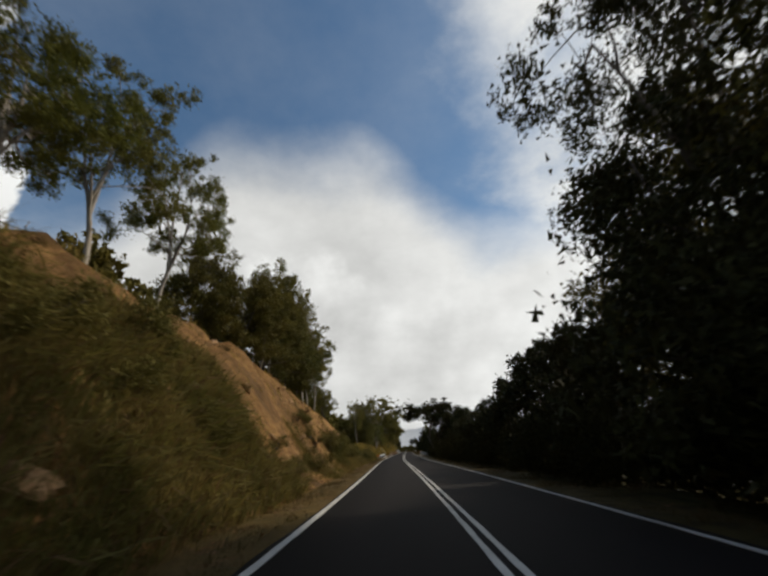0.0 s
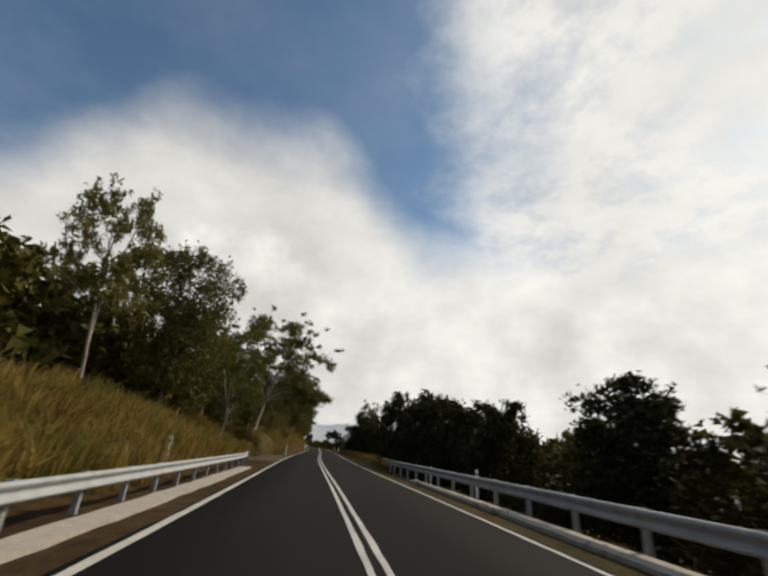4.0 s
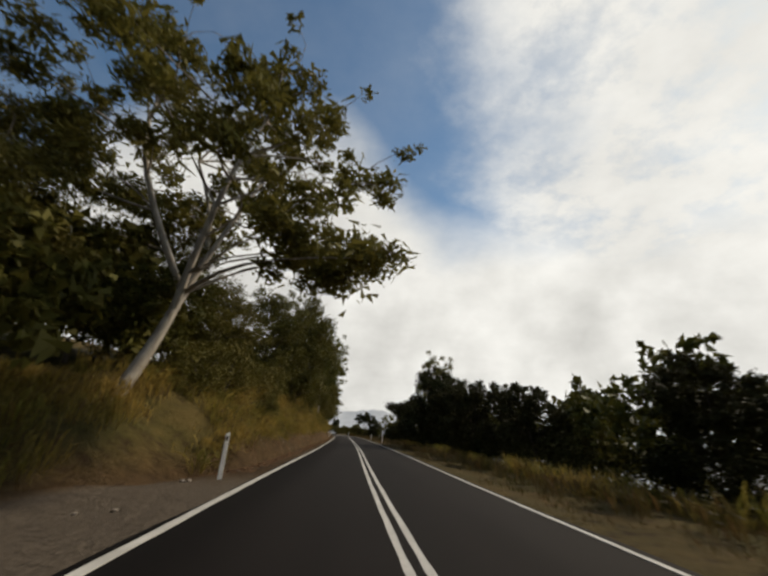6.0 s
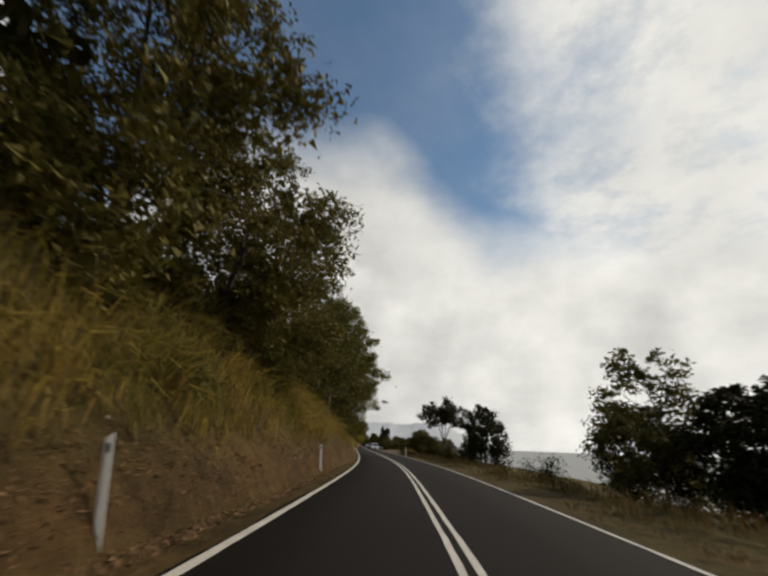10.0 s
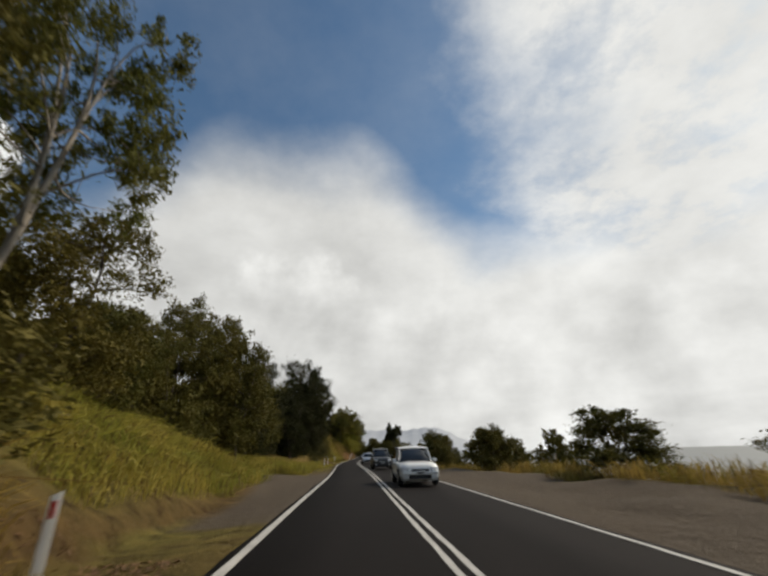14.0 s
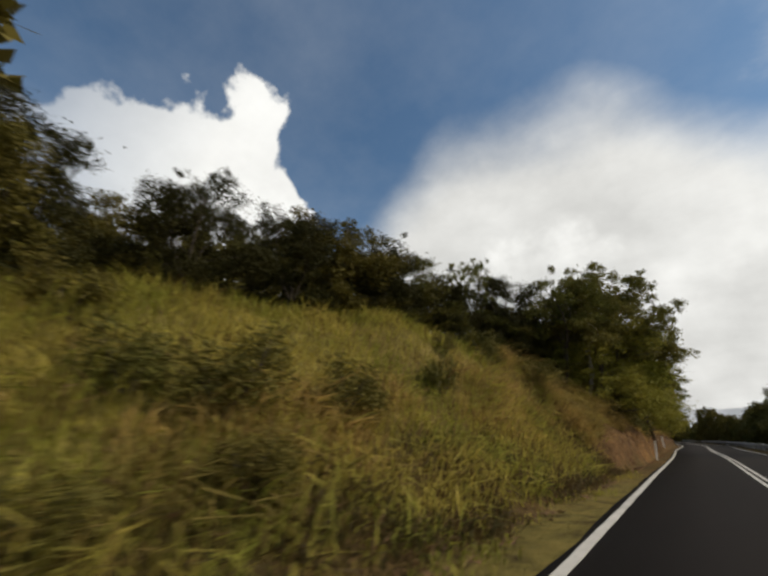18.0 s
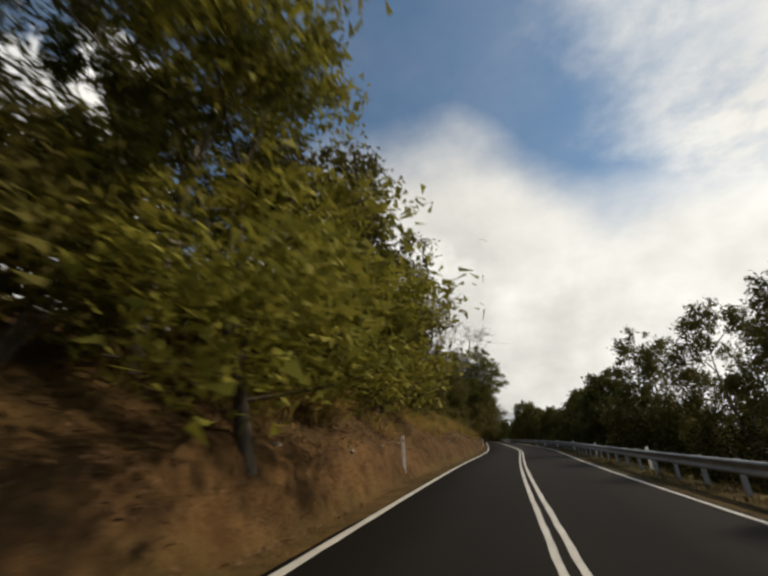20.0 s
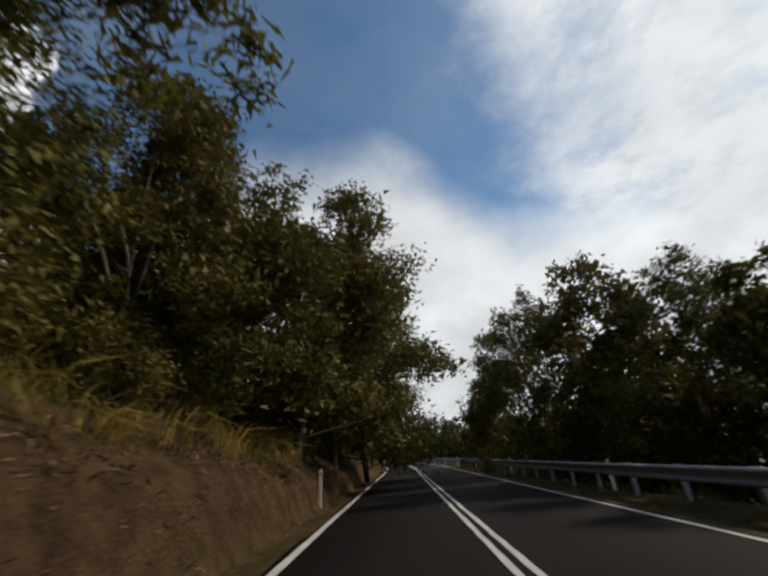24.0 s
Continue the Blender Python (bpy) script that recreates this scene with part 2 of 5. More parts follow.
def ground_material():
    k = Nodes("earth_and_grass", 0.95, 0.1)
    v = k.coords()
    cov = k.attr("cover").outputs["Color"]
    s = k.n.new("ShaderNodeSeparateColor")
    k.l.new(cov, s.inputs[0])
    grass, gravel, red = s.outputs
    big, mid, fine = k.noise(v, 0.22, 5), k.noise(v, 1.7, 6, 0.65), k.noise(v, 17.0, 4, 0.7)
    soil = k.mix(k.ramp(mid, 0.35, 0.7), (0.020, 0.011, 0.007), (0.068, 0.036, 0.021))
    clay = k.mix(k.ramp(mid, 0.3, 0.72), (0.17, 0.080, 0.028), (0.44, 0.245, 0.092))
    crust = k.ramp(k.noise(k.stretch(v, (1.0, 1.0, 2.2)), 0.9, 6, 0.7), 0.46, 0.66)
    clay = k.mix(k.math("MULTIPLY", crust, 0.7), clay, (0.115, 0.062, 0.026))
    pale = k.ramp(k.noise(k.stretch(v, (1.0, 1.0, 3.5)), 2.6, 5, 0.65), 0.60, 0.74)
    clay = k.mix(k.math("MULTIPLY", pale, 0.5), clay, (0.46, 0.32, 0.17))
    soil = k.mix(k.math("MULTIPLY", red, k.ramp(big, 0.2, 0.62)), soil, clay)
    litter = k.math("MULTIPLY", k.ramp(fine, 0.52, 0.72), 0.55)
    soil = k.mix(litter, soil, (0.115, 0.064, 0.036))
    stones = k.mix(k.ramp(fine, 0.3, 0.75), (0.060, 0.047, 0.036), (0.175, 0.138, 0.104))
    soil = k.mix(gravel, soil, stones)
    turf = k.mix(k.ramp(mid, 0.3, 0.7), (0.034, 0.035, 0.009), (0.092, 0.070, 0.021))
    lush = k.attr("cover").outputs["Alpha"]
    turf = k.mix(lush, turf, k.mix(k.ramp(mid, 0.3, 0.7), (0.115, 0.115, 0.024), (0.29, 0.235, 0.062)))
    turf = k.mix(k.math("MULTIPLY", k.ramp(big, 0.45, 0.7), 0.6), turf, (0.15, 0.098, 0.036))
    g = k.math("MULTIPLY", grass, k.ramp(k.math("ADD", mid, k.math("MULTIPLY", fine, 0.3)), 0.42, 0.62), clamp=True)
    relief = k.math("ADD", mid, k.math("MULTIPLY", fine, 0.45))
    return k.color(k.mix(g, soil, turf)).bump(relief, 1.0, 0.2).mat


def grass_material(name, straw, green, share):
    k = Nodes(name, 0.7, 0.2)
    r = k.island()
    patch = k.ramp(k.noise(k.coords(), 0.42, 4), 0.42, 0.60)
    f = k.math("ADD", k.math("MULTIPLY", patch, 0.7), k.math("MULTIPLY", r, 0.5))
    c = k.mix(k.math("MULTIPLY", f, share, clamp=True), straw, green)
    c = k.mix(k.ramp(r, 0.62, 1.0), c, (0.12, 0.066, 0.028))
    return k.color(c).see_through(c, 0.45).mat


def water_material():
    k = Nodes("sea_water", 0.45, 0.3)
    v = k.stretch(k.coords(), (0.25, 0.6, 1.0))
    w = k.noise(v, 0.5, 5)
    return k.color(k.mix(w, (0.13, 0.14, 0.135), (0.20, 0.205, 0.195))).bump(w, 0.3, 0.3).mat


def hill_material(name, a, b):
    k = Nodes(name, 1.0, 0.0)
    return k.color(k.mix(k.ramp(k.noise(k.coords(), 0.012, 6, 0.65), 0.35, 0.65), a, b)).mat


def stone_material(name, a, b):
    k = Nodes(name, 0.9, 0.2)
    v = k.coords()
    c = k.mix(k.ramp(k.noise(v, 6.0, 5), 0.3, 0.7), a, b)
    c = k.mix(k.math("MULTIPLY", k.island(), 0.35), c, (0.10, 0.07, 0.05))
    return k.color(c).bump(k.noise(v, 14.0, 4), 0.5, 0.03).mat


M_ASPHALT, M_PAINT, M_GROUND, M_WATER = asphalt_material(), paint_material(), ground_material(), water_material()
# air haze is put into the far range's base colour as pale grey-blue
M_HILL = hill_material("hill_painted_haze", (0.40, 0.42, 0.45), (0.46, 0.48, 0.51))
M_LITTER = stone_material("fallen_leaves", (0.056, 0.027, 0.014), (0.272, 0.152, 0.076))
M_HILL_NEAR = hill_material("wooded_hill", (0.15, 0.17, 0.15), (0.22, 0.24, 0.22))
M_GUM = leaf_material("gum_leaf", (0.045, 0.055, 0.012), (0.138, 0.144, 0.028), (0.162, 0.126, 0.034), 0.55, 0.32)
M_BROAD = leaf_material("broad_leaf", (0.036, 0.041, 0.011), (0.104, 0.102, 0.020), (0.135, 0.102, 0.023), 0.5)
# leaf tone darkened to stand for the shade on backlit crowns
M_SHADE_LEAF = leaf_material("shade_dark_leaf", (0.012, 0.015, 0.004), (0.037, 0.040, 0.010), (0.044, 0.037, 0.011), 0.6, 0.08)
M_SHRUB = leaf_material("shrub_leaf", (0.045, 0.051, 0.011), (0.119, 0.111, 0.025), (0.135, 0.102, 0.026))
# shrub leaves with the seaward side's deep shade put into the colour
M_SHADE_THICKET = leaf_material("shade_thicket_leaf", (0.010, 0.012, 0.004), (0.030, 0.030, 0.008), (0.040, 0.032, 0.010), 0.8, 0.06, 0.02)
M_WATTLE = leaf_material("wattle_leaf", (0.104, 0.115, 0.017), (0.260, 0.258, 0.042), (0.278, 0.227, 0.046), 0.55, 0.35)
M_BARK = bark_material("pale_gum_bark", (0.36, 0.32, 0.27), (0.20, 0.165, 0.13))
M_DARKBARK = bark_material("dark_bark", (0.10, 0.08, 0.062), (0.055, 0.043, 0.034))
M_DEAD = bark_material("weathered_dead_wood", (0.34, 0.30, 0.27), (0.17, 0.145, 0.125))
M_STRAW = grass_material("straw_grass", (0.475, 0.315, 0.105), (0.194, 0.160, 0.038), 0.95)
M_DRY = grass_material("dry_grass", (0.368, 0.244, 0.064), (0.120, 0.122, 0.021), 0.95)
M_REED = grass_material("golden_reed", (0.508, 0.361, 0.139), (0.295, 0.221, 0.066), 0.9)
M_GREEN = grass_material("green_grass", (0.458, 0.362, 0.082), (0.208, 0.227, 0.032), 0.9)
M_OLIVE = grass_material("olive_grass", (0.200, 0.150, 0.045), (0.085, 0.085, 0.018), 0.95)
M_VERGE = grass_material("verge_grass", (0.095, 0.066, 0.025), (0.038, 0.039, 0.010), 0.9)
M_STONE = stone_material("field_stone", (0.20, 0.17, 0.14), (0.36, 0.31, 0.26))
M_CLAYROCK = stone_material("clay_rock", (0.22, 0.115, 0.045), (0.44, 0.26, 0.12))
M_CONCRETE = stone_material("worn_concrete", (0.36, 0.32, 0.27), (0.50, 0.46, 0.40))
M_STEEL = plain_material("galvanised_steel", (0.34, 0.355, 0.365), 0.68, 0.2, 0.4, 0.5, 2.0)
M_WHITE = plain_material("white_plastic", (0.90, 0.89, 0.86), 0.5, 0, 0.4, 0.18, 4.0)
m_plastic = M_WHITE.node_tree.nodes
thin = m_plastic.new("ShaderNodeBsdfTranslucent")
thin.inputs["Color"].default_value = (0.88, 0.87, 0.84, 1.0)
blend = m_plastic.new("ShaderNodeMixShader")
blend.inputs[0].default_value = 0.45
M_WHITE.node_tree.links.new(m_plastic["Principled BSDF"].outputs[0], blend.inputs[1])
M_WHITE.node_tree.links.new(thin.outputs[0], blend.inputs[2])
M_WHITE.node_tree.links.new(blend.outputs[0], m_plastic["Material Output"].inputs["Surface"])
M_RED = plain_material("red_reflector", (0.55, 0.03, 0.025), 0.2, 0, 0.6, 0.1)
M_BLACK = plain_material("black_marking", (0.025, 0.025, 0.025), 0.6)
M_ORANGE = plain_material("orange_terminal_paint", (0.50, 0.19, 0.03), 0.6, 0, 0.4, 0.3)

# ---- the road's line ----
HEADINGS = [0.55, 1.11, 1.7, 2.1, 2.38, 2.4, 2.3, 1.86, 1.19, 0.7, 0.68, 1.12, 1.52, 1.27, 0.84, 0.18, -0.5, -0.68, -0.08, 0.13, 0.25, 0.47, 0.71, 0.83, 0.78, 1.3, 2.72, 4.6, 5.8, 5.99, 6.33, 6.93, 6.69, 6.28, 5.87, 6.06, 6.99, 7.13, 7.12, 6.13, 4.64, 3.59, 3.44, 3.42, 3.0, 3.4, 4.39, 4.39, 3.52, 2.54, 2.94, 5.68, 6.79, 6.97, 7.08, 7.34, 7.3, 7.25, 7.12, 7.23, 8.07, 9.26, 10.43, 11.28, 11.65, 11.44, 10.66, 9.37, 7.69, 5.75, 3.71]
STEP_KNOT = 10.0
FINE = np.arange(-10.0, STEP_KNOT * len(HEADINGS) - 20.0, 2.0)
HEAD = np.interp(FINE, np.arange(len(HEADINGS)) * STEP_KNOT - 10.0, HEADINGS)
_a = np.radians(HEAD)
RX = np.concatenate([[0.0], np.cumsum(-np.sin(_a[:-1]) * 2.0)])
RY = np.concatenate([[0.0], np.cumsum(np.cos(_a[:-1]) * 2.0)])
# carry the line on behind the start and past the end
_hb, _he = np.radians(HEAD[0]), np.radians(HEAD[-1])
FINE = np.concatenate([[-260.0], FINE, [FINE[-1] + 3500.0]])
RX = np.concatenate([[RX[0] + math.sin(_hb) * 250.0], RX, [RX[-1] - math.sin(_he) * 3500.0]])
RY = np.concatenate([[RY[0] - math.cos(_hb) * 250.0], RY, [RY[-1] + math.cos(_he) * 3500.0]])
HEAD = np.concatenate([[HEAD[0]], HEAD, [HEAD[-1]]])
LEFT_LINE, RIGHT_LINE = 3.32, 3.12


def on_road(s, o):
    """World x and y at s metres along the road and o metres right of its centre line."""
    c = np.cos(np.radians(np.interp(s, FINE, HEAD)))
    return np.interp(s, FINE, RX) + o / c, np.interp(s, FINE, RY) + 0 * o


def heading(s):
    return float(np.interp(s, FINE, HEAD))


def value_noise(x, y, seed=0):
    ix, iy = np.floor(x), np.floor(y)
    fx, fy = x - ix, y - iy
    fx, fy = fx * fx * (3 - 2 * fx), fy * fy * (3 - 2 * fy)

    def h(i, j):
        v = np.sin(i * 127.1 + j * 311.7 + seed * 74.7) * 43758.5453
        return v - np.floor(v)

    top = h(ix, iy) * (1 - fx) + h(ix + 1, iy) * fx
    low = h(ix, iy + 1) * (1 - fx) + h(ix + 1, iy + 1) * fx
    return top * (1 - fy) + low * fy


# the bank on the inland side: along the road, flat verge, height, run
B_S = (-30, 40, 54, 66, 84, 92, 126, 131, 145, 153, 175, 205, 255, 262, 314, 320, 325, 330, 337, 343, 348, 351, 362, 368, 384, 391, 403, 408, 414, 419, 428, 434, 478, 700)
B_VERGE = (2.0, 2.0, 2.0, 2.1, 2.6, 2.6, 2.6, 5.0, 4.6, 1.5, 1.4, 1.3, 1.2, 0.7, 0.9, 2.4, 2.7, 2.7, 3.6, 6.5, 8.5, 3.4, 2.8, 2.4, 2.2, 1.8, 1.6, 1.5, 1.5, 1.5, 1.5, 1.1, 1.0, 1.0)
B_HIGH = (8.6, 8.5, 7.6, 6.0, 3.0, 2.2, 2.4, 1.8, 1.8, 3.1, 4.9, 5.9, 5.2, 3.4, 2.8, 3.0, 3.2, 3.0, 2.4, 1.8, 1.2, 0.6, 0.4, -0.8, -0.7, 1.8, 4.8, 5.7, 5.9, 6.2, 6.0, 4.6, 3.6, 3.6)
B_RUN = (7.0, 7.0, 7.0, 6.6, 6.0, 5.0, 5.0, 4.0, 4.0, 4.0, 4.2, 4.4, 4.2, 3.0, 3.4, 4.0, 4.6, 5.0, 5.0, 5.0, 5.0, 5.0, 5.0, 4.0, 4.0, 6.0, 11.0, 10.5, 8.5, 6.5, 5.2, 4.6, 4.0, 4.0)
# a raw earth face at the foot of the bank
F_S = (146, 156, 256, 263, 318, 330, 425, 431, 700)
F_HIGH = (0.0, 0.5, 0.6, 0.85, 0.7, 0.0, 0.0, 1.2, 0.9)
R_S = (-30, 80, 92, 126, 140, 304, 313, 347, 356, 480, 700)
R_VERGE = (2.2, 2.2, 1.6, 1.6, 2.6, 2.6, 8.0, 8.5, 1.9, 1.8, 1.8)
R_DROP = (1.2, 1.2, 2.2, 2.2, 0.8, 1.0, 0.4, 0.4, 0.6, 2.4, 2.4)


def left_edge(s):
    """Metres from the centre line to the left edge line, which wanders a little."""
    return np.interp(s, (0, 215, 285, 330, 345, 400, 440, 480, 600), (3.4, 3.4, 3.2, 3.15, 3.08, 3.08, 3.3, 3.45, 3.4))


def soft(k):
    k = np.clip(k, 0, 1)
    return k * k * (3 - 2 * k) * 0.5 + k * 0.5


def terrain(s, o):
    s, o = np.asarray(s, float), np.asarray(o, float)
    ul, ur = -o - left_edge(s), o - RIGHT_LINE
    lv, lb, lr = np.interp(s, B_S, B_VERGE), np.interp(s, B_S, B_HIGH), np.interp(s, B_S, B_RUN)
    rv, rd = np.interp(s, R_S, R_VERGE), np.interp(s, R_S, R_DROP)
    zl = -0.05 * np.clip(ul - 0.4, 0, 2) + lb * soft((ul - lv) / lr)
    zl = zl + np.clip(ul - lv - lr, 0, 110) * 0.20
    zr = -0.05 * np.clip(ur - 0.4, 0, 2) - rd * soft((ur - rv) / 6.0) - np.clip(ur - rv - 6.0, 0, 60) * 0.13
    z = np.where(o < 0, zl, zr)
    u = np.maximum(ul, ur)
    fh, fk = np.interp(s, F_S, F_HIGH), np.clip((ul - lv + 0.25 * value_noise(s / 1.3, o * 0, 31)) / 0.5, 0, 1)
    z = z + np.where(o < 0, fh * (0.7 + 0.6 * value_noise(s / 2.1, o * 0, 33)) * fk * fk * (3 - 2 * fk) - fh * soft((ul - lv) / np.maximum(lr, 1)), 0)
    rough = np.clip((u - 0.7) / 2.5, 0, 1)
    face = np.clip((ul - lv) / 1.5, 0, 1) * np.clip((lv + lr + 2 - ul) / 2, 0, 1)
    n = 0.16 * (value_noise(s / 1.1, o / 1.1, 3) - 0.5) + 0.5 * (value_noise(s / 4.3, o / 3.7, 5) - 0.5)
    z = z + rough * n + face * 0.9 * (value_noise(s / 2.2, o / 4.0, 8) - 0.5)
    # ledges and gullies in the high cut
    cut = face * np.interp(s, (-30, 66, 80), (1, 1, 0)) * (o < 0)
    z = z + cut * (0.55 * (np.abs(value_noise(s / 1.7, o / 2.6, 41) - 0.5) * 2 - 0.5) + 0.3 * (value_noise(s / 0.95, o / 0.9, 43) - 0.5))
    z = z + np.clip((u - 20) / 60, 0, 1) * 3.0 * (value_noise(s / 30, o / 30, 9) - 0.5)
    return np.where(u < 0.12, -0.10, z - 0.02)


def ground_z(s, o):
    return float(terrain(np.array([s]), np.array([o]))[0])


def mesh_from(name, verts, faces, material=None, smooth=False):
    """A mesh from numpy arrays: verts (n, 3) and faces (m, 3 or 4)."""
    me = bpy.data.meshes.new(name)
    verts, faces = np.asarray(verts, np.float32), np.asarray(faces, np.int32)
    k = faces.shape[1]
    me.vertices.add(len(verts))
    me.vertices.foreach_set("co", verts.ravel())
    me.loops.add(faces.size)
    me.loops.foreach_set("vertex_index", faces.ravel())
    me.polygons.add(len(faces))
    me.polygons.foreach_set("loop_start", np.arange(len(faces), dtype=np.int32) * k)
    me.polygons.foreach_set("use_smooth", np.full(len(faces), smooth))
    me.update(calc_edges=True)
    if material:
        me.materials.append(material)
    return me


def grid_faces(rows, cols):
    i = np.arange(rows - 1)[:, None] * cols + np.arange(cols - 1)[None, :]
    return np.stack([i, i + 1, i + cols + 1, i + cols], -1).reshape(-1, 4)


def part(name, mesh, parent, label="", m=None):
    ob = new(name, mesh)
    ob.parent = parent
    if m is not None:
        ob.matrix_local = m
    if label:
        tagged(ob, label)
    return ob


def thing(name, label, category, group="", m=None):
    ob = tagged(new(name), label, category, group)
    ob.empty_display_size = 0.3
    if m is not None:
        ob.matrix_world = m
    return ob


# ---- the ground: one sheet from the road to the horizon ----
def build_ground():
    near = np.concatenate([np.arange(0.14, 3.2, 0.2), np.arange(3.2, 9.0, 0.45), np.arange(9.0, 20.0, 0.9), np.arange(20, 44, 3.0), np.array([50, 60, 75, 95, 120, 160, 220, 320, 500, 900, 1700, 3400])])
    cols = np.concatenate([-(near + LEFT_LINE)[::-1], [-1.5, 1.5], near + RIGHT_LINE])
    rows = np.concatenate([np.arange(-150, -12, 6.0), np.arange(-12, 600, 0.9), np.arange(600, 760, 4.0), np.array([780, 820, 900, 1050, 1300, 1700, 2400, 3600])])
    S, O = np.meshgrid(rows, cols, indexing="ij")
    O = np.where(O < -LEFT_LINE, O + LEFT_LINE - left_edge(S), O)
    x, y = on_road(S.ravel(), O.ravel())
    z = terrain(S.ravel(), O.ravel())
    me = mesh_from("ground", np.stack([x, y, z], 1), grid_faces(len(rows), len(cols)), M_GROUND, True)
    s, o = S.ravel(), O.ravel()
    ul, ur = -o - left_edge(s), o - RIGHT_LINE
    lv, lr = np.interp(s, B_S, B_VERGE), np.interp(s, B_S, B_RUN)
    # how much grass grows: bare on the high cut, at the banks' feet and on the lay-bys
    up = (ul - lv) / np.maximum(lr, 1)
    grow = np.interp(s, (-30, 60, 80, 95, 262, 314, 325, 368, 384, 400, 430, 440, 700), (0.1, 0.1, 0.7, 1, 0.9, 0.7, 1, 1, 0.5, 1, 0.35, 0.35, 0.25))
    gl = np.where(up > 1.0, 0.9, grow * np.clip(up * 2.2 + 0.15, 0.25, 1))
    narrow = (lv < 4) & (ul < lv) & ~((s > 327) & (s < 350.5))
    gl = np.where(narrow, np.interp(s, (-30, 70, 95, 130, 365, 390, 400, 700), (0.75, 0.75, 0.3, 0.15, 0.8, 0.8, 0.6, 0.25)), gl)
    rv = np.interp(s, R_S, R_VERGE)
    gr = np.where(ur > rv - 0.4, 1.0, 0.75)
    gravel_l = np.where((s > 325) & (s < 351), 1.0, np.clip((lv - 2.7) / 1.2, 0, 1)) * np.clip((lv - ul) / 0.6, 0, 1)
    gravel_r = ((rv > 5) & (ur < rv - 0.3)) * 1.0
    gr, gl = gr * (1 - gravel_r * 0.9), gl * (1 - gravel_l * 0.9)
    red = np.interp(s, (-30, 75, 95, 140, 425, 440, 500, 700), (1, 1, 0.15, 0.10, 0.35, 0.6, 0.15, 0.12))
    data = np.stack([np.where(o < 0, gl, gr), np.where(o < 0, gravel_l, gravel_r), np.where(o < 0, red, 0.1), np.where(o < 0, np.interp(s, (318, 324, 345, 366, 394, 400, 423, 429), (0, 0.8, 0.8, 0.3, 0.3, 1, 1, 0)) * np.clip((44 - ul) / 14, 0, 1), 0)], 1)
    col = me.color_attributes.new("cover", "FLOAT_COLOR", "POINT")
    col.data.foreach_set("color", data.astype(np.float32).ravel())
    return tagged(new("ground", me), "brown earth verges and grassy banks beside the road", "ground", kind="structure")


build_ground()


def build_road():
    s = np.concatenate([np.arange(-140, -12, 8.0), np.arange(-12, 640, 1.0), np.arange(640, 760, 6.0)])
    wob = 0.06 * (value_noise(s / 0.9, s * 0, 1) - 0.5) + 0.10 * (value_noise(s / 4.0, s * 0, 2) - 0.5)
    cols = [(-LEFT_LINE - 0.26, -0.16, 1), (-LEFT_LINE - 0.20, -0.01, 1), (-1.7, 0.0, 0), (0.0, 0.012, 0), (1.5, 0.0, 0), (RIGHT_LINE + 0.22, -0.01, 1), (RIGHT_LINE + 0.28, -0.16, 1)]
    pts = []
    for o, z, w in cols:
        shift = LEFT_LINE - left_edge(s) if o < -2 else 0.0
        x, y = on_road(s, o + shift + wob * w * (1 if o > 0 else -1))
        pts.append(np.stack([x, y, np.full_like(s, z)], 1))
    v = np.stack(pts, 1).reshape(-1, 3)
    me = mesh_from("road", v, grid_faces(len(s), len(cols)), M_ASPHALT, True)
    return tagged(new("road", me), "dark worn asphalt road with painted lines", "road", kind="structure")


build_road()


def build_line(name, o, wide, label, jitter=0.012):
    s = np.concatenate([np.arange(-140, -12, 8.0), np.arange(-12, 640, 0.5), np.arange(640, 760, 6.0)])
    ra = (value_noise(s / 0.35, s * 0 + o, 4) - 0.5) * 2 * jitter
    rb = (value_noise(s / 0.35, s * 0 + o, 6) - 0.5) * 2 * jitter
    zz = 0.007 if abs(o) < 1 else 0.004
    zz += 0.012 * max(0.0, 1 - abs(o) / 1.6)
    pts = []
    for off, z in ((o - wide / 2, zz - 0.02), (o - wide / 2, zz), (o + wide / 2, zz), (o + wide / 2, zz - 0.02)):
        shift = LEFT_LINE - left_edge(s) if o < -1 else 0.0
        x, y = on_road(s, off + shift + (ra if off < o else rb))
        pts.append(np.stack([x, y, np.full_like(s, z)], 1))
    me = mesh_from(name, np.stack(pts, 1).reshape(-1, 3), grid_faces(len(s), 4), M_PAINT)
    return tagged(new(name, me), label, "road marking", kind="structure")


build_line("edge_line", -LEFT_LINE, 0.15, "worn white edge line along the verge")
build_line("edge_line", RIGHT_LINE, 0.105, "worn white edge line along the verge")
build_line("centre_line", -0.115, 0.105, "unbroken white line of the double centre line")
build_line("centre_line", 0.115, 0.105, "unbroken white line of the double centre line")


def build_water():
    v = [(10, -600, -5.4), (3600, -600, -5.4), (3600, 4200, -5.4), (60, 4200, -5.4), (10, 600, -5.4)]
    me = bpy.data.meshes.new("water")
    me.from_pydata(v, [], [(0, 1, 2, 3, 4)])
    me.materials.append(M_WATER)
    return tagged(new("water", me), "pale grey sea beyond the shore", "sea", kind="structure")


build_water()


